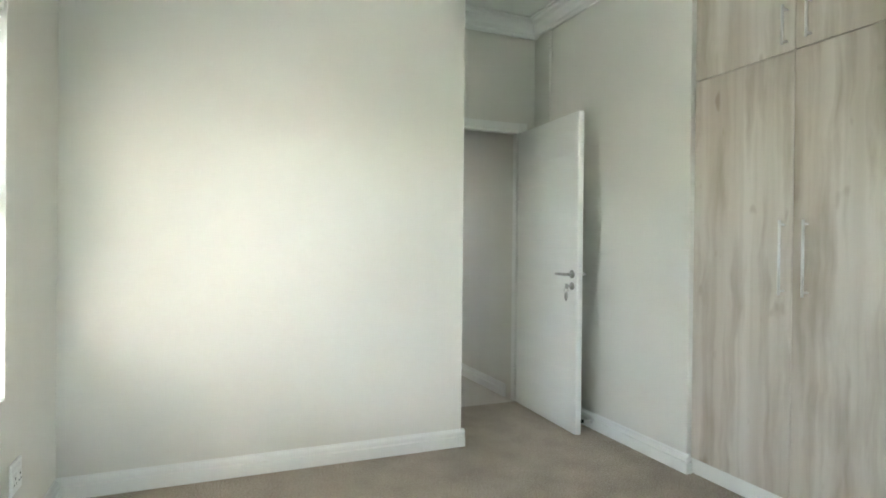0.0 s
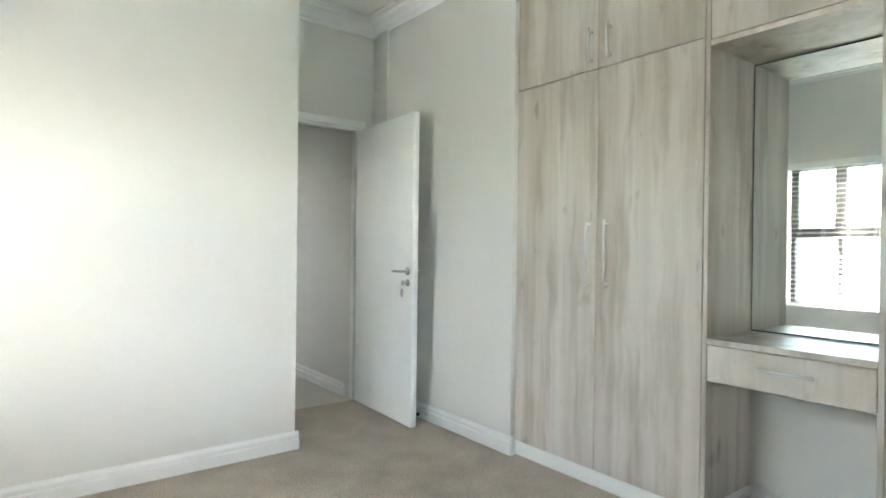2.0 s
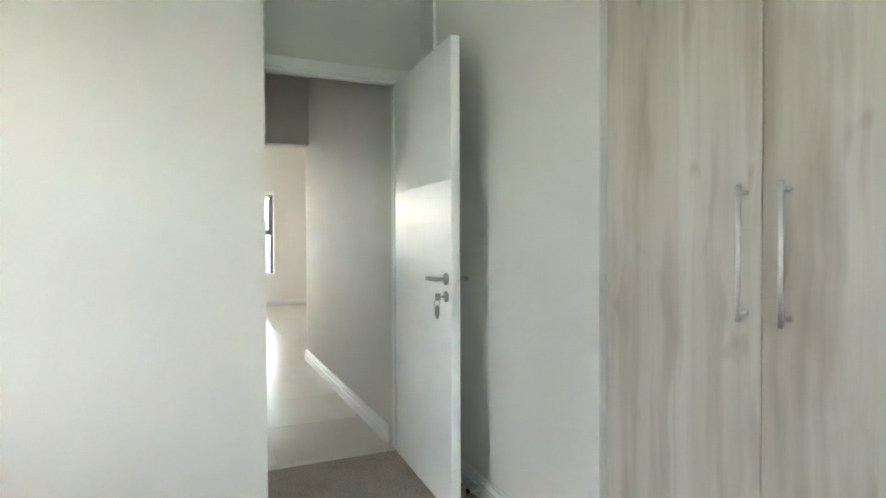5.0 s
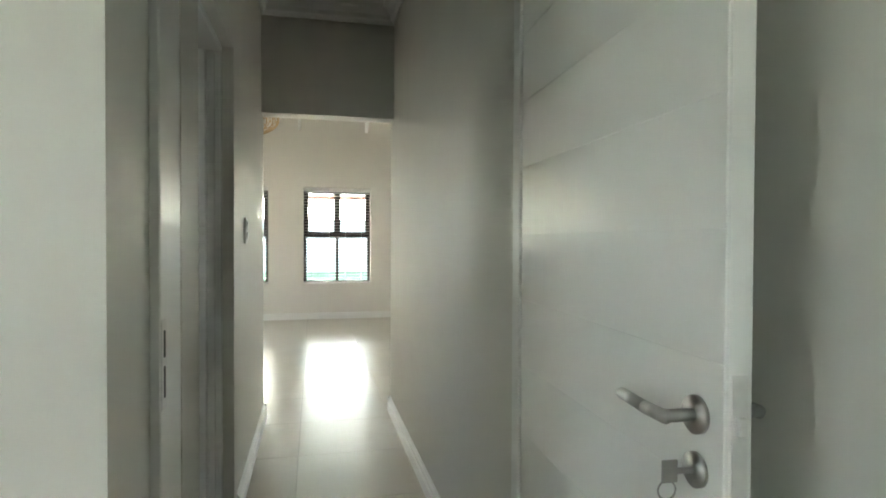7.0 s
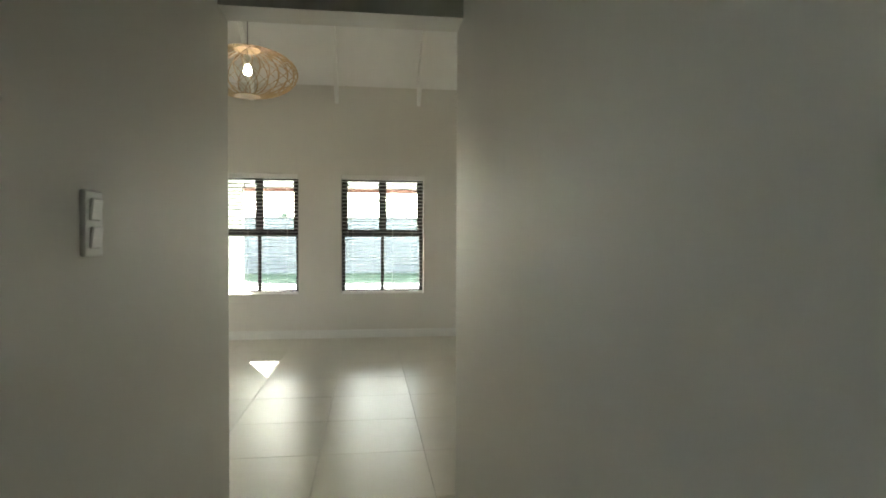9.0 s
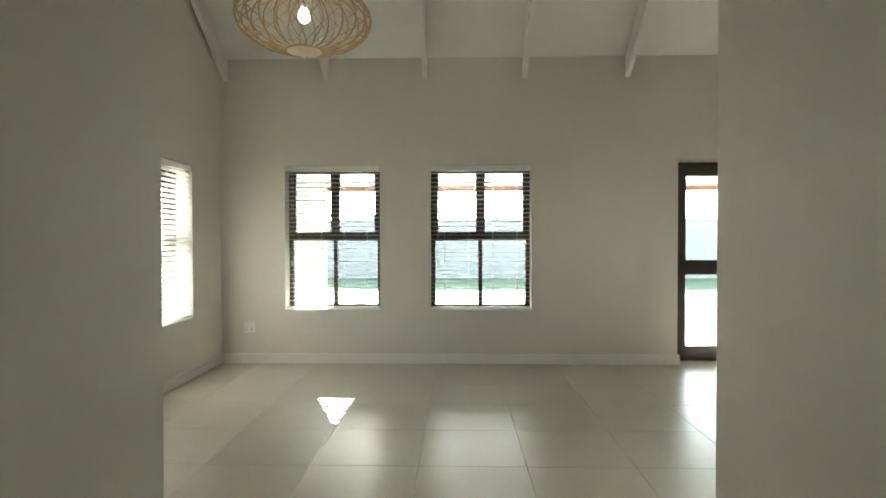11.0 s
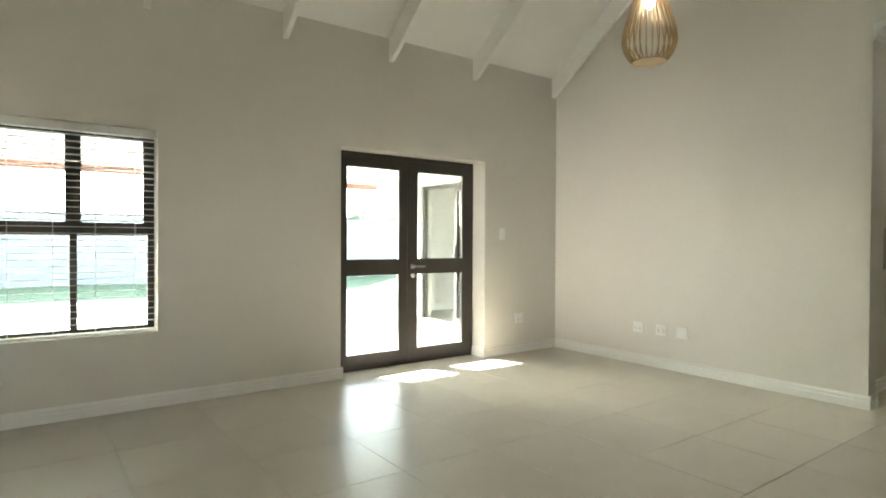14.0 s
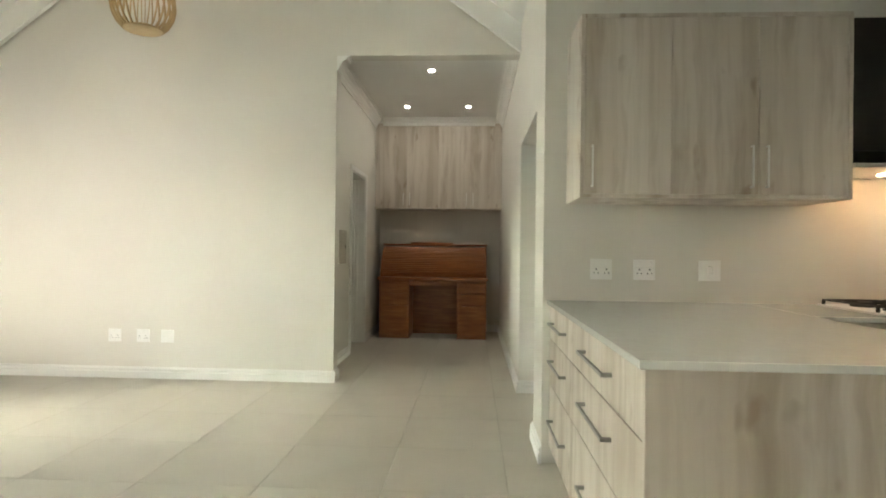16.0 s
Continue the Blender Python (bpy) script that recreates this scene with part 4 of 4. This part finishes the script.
UX, UZ0, UZ1, UA, UB = 2.445, 1.43, 2.315, 1.572, 2.838
uc = thing("wall_cabinet", "pale oak laminate wall cabinet above the worktop", "cabinet")
part("side_board", block(UX, KIT_X - 0.002, UB - 0.018, UB, UZ0, UZ1), LAM, uc)
part("side_board", block(UX, KIT_X - 0.002, UA, UA + 0.018, UZ0, UZ1), LAM, uc)
part("bottom_board", block(UX, KIT_X - 0.002, UA + 0.018, UB - 0.018, UZ0, UZ0 + 0.016), LAM, uc)
part("top_board", block(UX, KIT_X - 0.002, UA + 0.018, UB - 0.018, UZ1 - 0.016, UZ1), LAM, uc)
part("back_board", block(UX + 0.03, UX + 0.04, UA + 0.018, UB - 0.018, UZ0 + 0.016, UZ1 - 0.016), LAM, uc)
third = (UB - UA - 0.04) / 3
for k, side in ((0, 1), (1, 0), (2, 1)):
    y0 = UA + 0.02 + k * third
    hy = y0 + (third - 0.035 if side else 0.035)
    d = part("door", block(UX + 0.001, UX + 0.019, y0 + 0.001, y0 + third - 0.001, UZ0 + 0.020, UZ1 - 0.020, 0.001), LAM, uc)
    bm = blocks((UX - 0.024, UX - 0.018, hy - 0.004, hy + 0.004, UZ0 + 0.05, UZ0 + 0.25), (UX - 0.018, UX + 0.001, hy - 0.004, hy + 0.004, UZ0 + 0.05, UZ0 + 0.058), (UX - 0.018, UX + 0.001, hy - 0.004, hy + 0.004, UZ0 + 0.242, UZ0 + 0.25))
    part("handle", bm, STEEL, d, "square steel bow handle")
eh = thing("extractor_hood", "black glass extractor hood with a lit warm lamp", "extractor")
part("canopy", prism([(2.46, 1.66), (KIT_X - 0.002, 1.60), (KIT_X - 0.002, UZ1), (2.52, UZ1)], "y", 0.95, UA - 0.003), BLACKGLASS, eh)
part("rim", block(2.43, KIT_X - 0.002, 0.948, UA - 0.001, 1.578, 1.5995, 0.002), STEEL, eh, "steel rim")
for ly in (1.05, 1.28):
    part("lamp", rods(0.030, ((2.66, ly, 1.5775), (2.66, ly, 1.572)), n=16), HOODLED, eh, "lit warm lamp", True)

# ---- passage: desk and high cabinet ----
DX = 7.20
rd = thing("rolltop_desk", "cherry wood roll-top desk with closed slatted lid", "desk")
Y0, Y1 = 3.165, 4.590
for a, b in ((Y0, 3.553), (4.185, Y1)):
    ped = part("pedestal", block(DX + 0.02, 7.94, a, b, 0.0, 0.775, 0.003), CHERRY, rd)
    for z0, z1 in ((0.610, 0.742), (0.452, 0.594), (0.035, 0.436)):
        d = part("drawer", block(DX, DX + 0.02, a + 0.016, b - 0.016, z0, z1, 0.006), CHERRY, ped)
part("knee_drawer", block(DX + 0.003, DX + 0.02, 3.56, 4.178, 0.70, 0.77, 0.003), CHERRY, rd)
part("knee_panel", block(7.70, 7.72, 3.553, 4.185, 0.0, 0.775), CHERRY, rd)
part("desktop", block(DX - 0.035, 7.95, Y0 - 0.02, Y1 + 0.02, 0.776, 0.812, 0.006, 2), CHERRY, rd)
side = [(DX + 0.10, 0.8125), (DX + 0.10, 0.86), (DX + 0.16, 1.02), (DX + 0.27, 1.15), (DX + 0.42, 1.225), (7.93, 1.235), (7.93, 0.8125)]
for a, b in ((Y0, Y0 + 0.025), (Y1 - 0.025, Y1)):
    part("side", prism(side, "y", a, b), CHERRY, rd)
curve = [(DX + 0.085, 0.815), (DX + 0.090, 0.87), (DX + 0.112, 0.945), (DX + 0.150, 1.02), (DX + 0.205, 1.09), (DX + 0.265, 1.145), (DX + 0.34, 1.19), (DX + 0.42, 1.222)]
fine = []
for (xa, za), (xb, zb) in zip(curve, curve[1:]):
    for k in range(3):
        fine.append((xa + (xb - xa) * k / 3, za + (zb - za) * k / 3))
fine.append(curve[-1])
for (xa, za), (xb, zb) in zip(fine, fine[1:]):
    mid = ((xa + xb) / 2 - 0.008, (za + zb) / 2 + 0.004)
    part("slat", prism([(xa, za + 0.0006), mid, (xb, zb - 0.0006), (xb + 0.012, zb), (xa + 0.012, za)], "y", Y0 + 0.026, Y1 - 0.026), CHERRY, rd)
part("top_board", block(DX + 0.40, 7.95, Y0 - 0.015, Y1 + 0.015, 1.236, 1.262, 0.005), CHERRY, rd)
part("gallery_rail", block(DX + 0.50, DX + 0.515, 3.63, 4.23, 1.2625, 1.285, 0.003), CHERRY, rd)

hc = thing("high_cabinet", "pale oak laminate wall cabinet above the desk", "cabinet")
HX, HZ0, HZ1 = 7.55, 1.745, 2.915
part("body", blocks((HX + 0.02, PASS_END - 0.002, SOUTH_Y + 0.003, PASS_L - 0.003, HZ0, HZ1), (HX - 0.002, HX + 0.02, SOUTH_Y + 0.003, PASS_L - 0.003, HZ0, HZ0 + 0.016), (HX - 0.002, HX + 0.02, SOUTH_Y + 0.003, PASS_L - 0.003, HZ1, HZ1 + 0.015)), LAM, hc)
wd = (PASS_L - SOUTH_Y - 0.01) / 4
for k in range(4):
    a = SOUTH_Y + 0.005 + k * wd
    d = part("door", block(HX, HX + 0.018, a + 0.001, a + wd - 0.001, HZ0 + 0.019, HZ1 - 0.003, 0.001), LAM, hc)
    hy = a + wd - 0.045 if k % 2 == 0 else a + 0.045
    bar_handle(d, (HX, hy, HZ0 + 0.05), (HX, hy, HZ0 + 0.22), (-1, 0, 0), 0.005, 0.028)
cornice("x", SOUTH_Y + 0.1, PASS_L - 0.1, HX + 0.02, -1, PASS_CEIL)
setting("bulkhead_over_cabinet", block(HX + 0.02, PASS_END, SOUTH_Y, PASS_L, HZ1 + 0.016, PASS_CEIL), CEIL, "white bulkhead above the high cabinet", "ceiling")

for lx, ly in ((5.45, 3.79), (6.89, 4.21), (6.89, 3.43)):
    dl = thing("downlight", "round white recessed downlight, lit", "light", (lx, ly, PASS_CEIL), group="downlights in the passage ceiling")
    part("ring", lathe([(0.042, -0.004), (0.043, -0.0005), (0.027, -0.0002), (0.027, -0.003)], 24), WHITE, dl, "", True)
    part("lamp", lathe([(0.023, -0.0065), (0.025, -0.0045), (0.025, -0.0035)], 24), LED, dl, "lit lamp", True)


# ---- pendant lamps ----
def ribbon(points, width, thick):
    """A flat strip along points; its width stands radially."""
    bm, rings = bmesh.new(), []
    for i, p in enumerate(points):
        t = (points[min(i + 1, len(points) - 1)] - points[max(i - 1, 0)]).normalized()
        out = Vector((p.x, p.y, 0)).normalized() if p.xy.length > 1e-5 else Vector((1, 0, 0))
        out = (out - t * out.dot(t)).normalized()
        side = t.cross(out).normalized()
        rings.append([bm.verts.new(p + out * (width / 2) * a + side * (thick / 2) * b) for a, b in ((-1, -1), (1, -1), (1, 1), (-1, 1))])
    for a, b in zip(rings, rings[1:]):
        for k in range(4):
            bm.faces.new((a[k], a[(k + 1) % 4], b[(k + 1) % 4], b[k]))
    bm.faces.new(rings[0][::-1])
    bm.faces.new(rings[-1])
    return bm


def ring_of(r, z, height, wide):
    return lathe([(r - wide, z), (r, z), (r, z + height), (r - wide, z + height), (r - wide, z)][:4], 32)


def hang(lamp, x, y, top, bulb_z):
    up = roof_z(y) - 0.001
    part("cord", rods(0.003, ((0, 0, top), (0, 0, up - 0.02)), n=8), IRON, lamp, "dark hanging cord")
    part("ceiling_cup", lathe([(0.02, up - 0.07), (0.045, up - 0.045), (0.045, up + 0.02)], 20), WHITE, lamp, "white ceiling cup", True)
    part("lamp_holder", lathe([(0.019, bulb_z + 0.035), (0.021, bulb_z + 0.05), (0.021, bulb_z + 0.10), (0.010, bulb_z + 0.115)], 16), PLASTIC, lamp, "white lamp holder", True)
    prof = [(0.004, bulb_z - 0.040), (0.018, bulb_z - 0.036), (0.030, bulb_z - 0.018), (0.032, bulb_z), (0.026, bulb_z + 0.020), (0.016, bulb_z + 0.036)]
    part("bulb", lathe(prof, 20), BULB, lamp, "lit bulb", True)


def basket_pendant(x, y, z, r, half):
    lamp = thing("basket_pendant", "wide plywood lattice pendant lamp with a lit bulb", "pendant lamp", (x, y, 0))
    for twist in (1, -1):
        pts = []
        for k in range(19):
            a = radians(14 + (166 - 14) * k / 18)
            az = twist * radians(62) * (k / 18 - 0.5)
            pts.append(Vector((r * math.sin(a) * math.cos(az), r * math.sin(a) * math.sin(az), z + half * math.cos(a))))
        me = mesh_of(ribbon(pts, 0.010, 0.0032), PLY, "rib")
        for k in range(22):
            ob = new("rib", me)
            ob.parent = lamp
            ob.rotation_euler.z = 2 * math.pi * (k + (0.5 if twist < 0 else 0)) / 22
    for zz in (z + half * 0.965, z - half * 0.985):
        part("hoop", ring_of(r * 0.26, zz - 0.004, 0.008, 0.022), PLY, lamp)
    part("bridge", blocks((-r * 0.24, r * 0.24, -0.010, 0.010, z + half * 0.965 + 0.005, z + half * 0.965 + 0.009), (-0.010, 0.010, -r * 0.24, r * 0.24, z + half * 0.965 + 0.0095, z + half * 0.965 + 0.0135)), PLY, lamp)
    hang(lamp, x, y, z + half * 0.5, z + 0.02)


def teardrop_pendant(x, y, z0):
    lamp = thing("teardrop_pendant", "slender plywood slatted pendant lamp with a lit bulb", "pendant lamp", (x, y, 0))
    prof = [(0.105, 0.0), (0.140, 0.035), (0.165, 0.085), (0.176, 0.14), (0.170, 0.20), (0.148, 0.28), (0.118, 0.37), (0.092, 0.46), (0.075, 0.55), (0.068, 0.62)]
    me = mesh_of(ribbon([Vector((r, 0, z0 + z)) for r, z in prof], 0.014, 0.0045), PLY, "rib")
    for k in range(26):
        ob = new("rib", me)
        ob.parent = lamp
        ob.rotation_euler.z = 2 * math.pi * k / 26
    for r, z in ((0.109, 0.0), (0.074, 0.61)):
        part("hoop", ring_of(r, z0 + z - 0.004, 0.008, 0.020), PLY, lamp)
    part("bridge", blocks((-0.06, 0.06, -0.010, 0.010, z0 + 0.615, z0 + 0.62)), PLY, lamp)
    hang(lamp, x, y, z0 + 0.5, z0 + 0.40)


basket_pendant(-1.30, 5.10, 2.555, 0.385, 0.185)
teardrop_pendant(3.0, RIDGE_Y, 2.475)
for rx in (-1.77, -0.75, 0.272, 1.315, 2.345, 3.365):
    for k, (dy, dz) in enumerate(((1.30, -0.12), (1.22, -0.07), (1.38, -0.16))):
        y = RIDGE_Y + dy
        b = rods(0.009, ((rx - 0.027, y, roof_z(y) + dz), (rx + 0.027, y, roof_z(y) + dz)), n=8)
        tagged(part("bolt", b, STEEL, None, "steel bolt through a white rafter"), category="bolt", group="bolts through the rafters")

# ---- outside ----
g = bmesh.new()
cuboid(g, -400, 400, -400, 400, -0.30, -0.14)
setting("ground", g, LAWN, "sunlit mown lawn reaching to the horizon", "ground")
edge = []
for k in range(43):
    x = 12.0 - 0.5 * k
    edge.append((x, min(19.9, 16.35 + 0.42 * max(0.0, -2.0 - x) ** 1.3 + 1.1 * max(0.0, x - 6.6))))
pav = prism([(-9.0, WIN_Y + 0.27), (12.0, WIN_Y + 0.27)] + edge, "z", -0.16, -0.03)
setting("patio", pav, PAVING, "pale concrete patio paving under the porch", "pavement")
# South strip is unseen, added to bounce neutral light into the bedroom.
setting("path_and_bounce_paving", blocks((-4.6, -3.04, -8.0, WIN_Y + 0.27, -0.16, -0.05), (-3.04, 3.0, -8.0, BED_Y0 - 0.22, -0.16, -0.05)), PAVING, "pale concrete path, with an unseen south strip added for neutral bounce light", "pavement")
PE = 12.2
WX = 4.70
porch = thing("porch", "cream plastered porch with a red-brown fascia", "porch")
part("roof", blocks((-3.47, WX - 0.002, WIN_Y + 0.275, PE, 2.34, 2.42)), CEIL, porch, "white porch soffit")
part("beam", block(-3.47, WX - 0.002, PE - 0.14, PE, 2.16, 2.25, 0.004), FASCIA, porch, "red-brown painted beam")
part("beam_casing", block(-3.47, WX - 0.002, PE - 0.14, PE - 0.01, 2.2505, 2.339), CEIL, porch, "white board above the beam")
part("roofing", prism([(WIN_Y + 0.275, 3.0), (PE + 0.12, 2.43), (PE + 0.12, 2.47), (WIN_Y + 0.275, 3.06)], "x", -3.49, 7.2), ROOFING, porch, "terracotta roof sheets")
part("verge", prism([(WIN_Y + 0.275, 2.4205), (PE, 2.4205), (WIN_Y + 0.275, 2.99)], "x", -3.47, -3.45), PLASTER, porch)
part("pillar", block(-3.44, -2.78, PE - 0.35, PE - 0.145, -0.03, 2.338, 0.01), PLASTER, porch, "broad cream plastered pillar")
bw = thing("boundary_wall", "long white plastered boundary wall with a coping, colour dimmed", "garden wall")
part("wall", block(-30, 30, 23.0, 23.2, -0.14, 1.99), OUTDIMMED, bw)
part("coping", block(-30, 30, 22.96, 23.24, 1.9905, 2.05, 0.008), OUTDIMMED, bw)
bw2 = thing("boundary_wall", "white plastered side boundary wall with a coping, colour dimmed", "garden wall")
part("wall", block(-9.2, -9.0, -10, 22.94, -0.14, 1.75), OUTDIMMED, bw2)
part("coping", block(-9.24, -8.96, -10, 22.94, 1.7505, 1.80, 0.008), OUTDIMMED, bw2)


def foliage(rng, count, spread, size):
    """Many small leaf blades in a box or crown."""
    bm = bmesh.new()
    for _ in range(count):
        c = spread(rng)
        q = Euler((rng.uniform(0, 6.3), rng.uniform(0, 6.3), rng.uniform(0, 6.3))).to_matrix()
        s = size * rng.uniform(0.6, 1.3)
        vs = [bm.verts.new(c + q @ Vector(p) * s) for p in ((-1, 0, 0), (0, -0.5, 0.12), (1, 0, 0), (0, 0.5, 0.12))]
        bm.faces.new(vs)
    return bm


rng = random.Random(4)
for tx, ty, th in ((-16, 62, 4.8), (-9, 66, 3.9), (2, 60, 3.4), (9, 64, 4.4), (16, 61, 4.9), (23, 65, 4.2), (30, 60, 5.2), (38, 66, 4.4)):
    tr = thing("tree", "distant dark green garden tree", "tree", (tx, ty, -0.14), group="trees beyond the wall")
    bm = bmesh.new()
    rod(bm, (0, 0, 0), (0.1, 0, th * 0.55), 0.16, 8)
    for k in range(5):
        a = 1.26 * k
        rod(bm, (0.1, 0, th * 0.40), (0.9 * math.cos(a), 0.9 * math.sin(a), th * 0.75), 0.06, 6)
    part("trunk", bm, BARK, tr)
    clumps = [Vector((rng.gauss(0, th * 0.22), rng.gauss(0, th * 0.2), th * rng.uniform(0.45, 0.95))) for _ in range(16)]
    part("crown", foliage(rng, 1600, lambda r: r.choice(clumps) + Vector((r.gauss(0, 0.3), r.gauss(0, 0.3), r.gauss(0, 0.25))), 0.16), LEAF, tr)

# wing with a sliding door at the end of the patio
wing = thing("house_wing", "cream plastered house wing with an open sliding door", "house")
part("wall", blocks((WX, WX + 0.22, WIN_Y + 0.275, 9.0, -0.03, 2.335), (WX, WX + 0.22, 10.68, 11.40, -0.03, 2.335), (WX, WX + 0.22, 9.0, 10.68, 2.12, 2.335)), PLASTER, wing)
part("sliding_door_frame", blocks((WX + 0.05, WX + 0.12, 9.0, 9.05, -0.03, 2.12), (WX + 0.05, WX + 0.12, 10.63, 10.68, -0.03, 2.12), (WX + 0.05, WX + 0.12, 9.05, 10.63, 2.07, 2.12), (WX + 0.05, WX + 0.12, 9.05, 10.63, -0.03, 0.02)), ALU, wing, "dark bronze aluminium frame")
leaf_out = part("sliding_leaf", blocks((WX + 0.06, WX + 0.10, 9.79, 9.85, 0.02, 2.07), (WX + 0.06, WX + 0.10, 9.05, 9.11, 0.02, 2.07), (WX + 0.06, WX + 0.10, 9.11, 9.79, 0.02, 0.09), (WX + 0.06, WX + 0.10, 9.11, 9.79, 2.0, 2.07)), ALU, wing)
pn = part("pane", block(WX + 0.075, WX + 0.081, 9.11, 9.79, 0.09, 2.0), GLASS, leaf_out)
pn.visible_shadow = False
part("pull_handle", block(WX + 0.03, WX + 0.06, 9.80, 9.84, 0.92, 1.18, 0.004), ALU, leaf_out)
part("inner_wall", blocks((WX + 0.22, 7.15, 11.40, 11.55, -0.03, 2.335), (7.0, 7.15, WIN_Y + 0.275, 11.40, -0.03, 2.335)), WALL, wing)
part("inner_ceiling", block(WX + 0.001, 7.15, WIN_Y + 0.275, 11.55, 2.336, 2.42), CEIL, wing)
part("skirting", block(WX + 0.222, 7.0, 11.382, 11.399, -0.004, 0.10, 0.002), WHITE, wing)
part("floor", block(WX + 0.001, 7.0, WIN_Y + 0.275, 11.39, -0.028, -0.005), TILE, wing)

# ---- floor tiles, last ----
TS, J = 0.61, 0.0013
screed = bpy.data.objects["floor_screed"]
FLOOR = [(-1.04, 0.15, END_Y - 0.03, 2.71), (-3.04, 4.70, 2.71, WIN_Y + 0.20), (0.15, 4.70, -0.15, 3.02), (4.70, 8.05, 3.0, 4.80), (5.35, 6.95, 4.80, 6.6), (-2.9, -1.0, 0.1, 2.71)]
shared = {}
for i in range(-6, 15):
    for j in range(-8, 7):
        x0, y0 = -0.025 + i * TS, 4.385 + j * TS
        x1, y1 = x0 + TS, y0 + TS
        if not any(x0 < b and x1 > a and y0 < d and y1 > c for a, b, c, d in FLOOR):
            continue
        y0, y1 = max(y0, END_Y - 0.028), min(y1, WIN_Y + 0.2)
        if y1 - y0 < 0.02:
            continue
        key = round(y1 - y0, 3)
        if key not in shared:
            shared[key] = mesh_of(block(J, TS - J, J, y1 - y0 - J, -0.009, 0.0, 0.0009), TILE, "tile")
        ob = new("tile", shared[key])
        ob.parent = screed
        ob.location = (x0, y0, random.uniform(-0.0002, 0.0002))
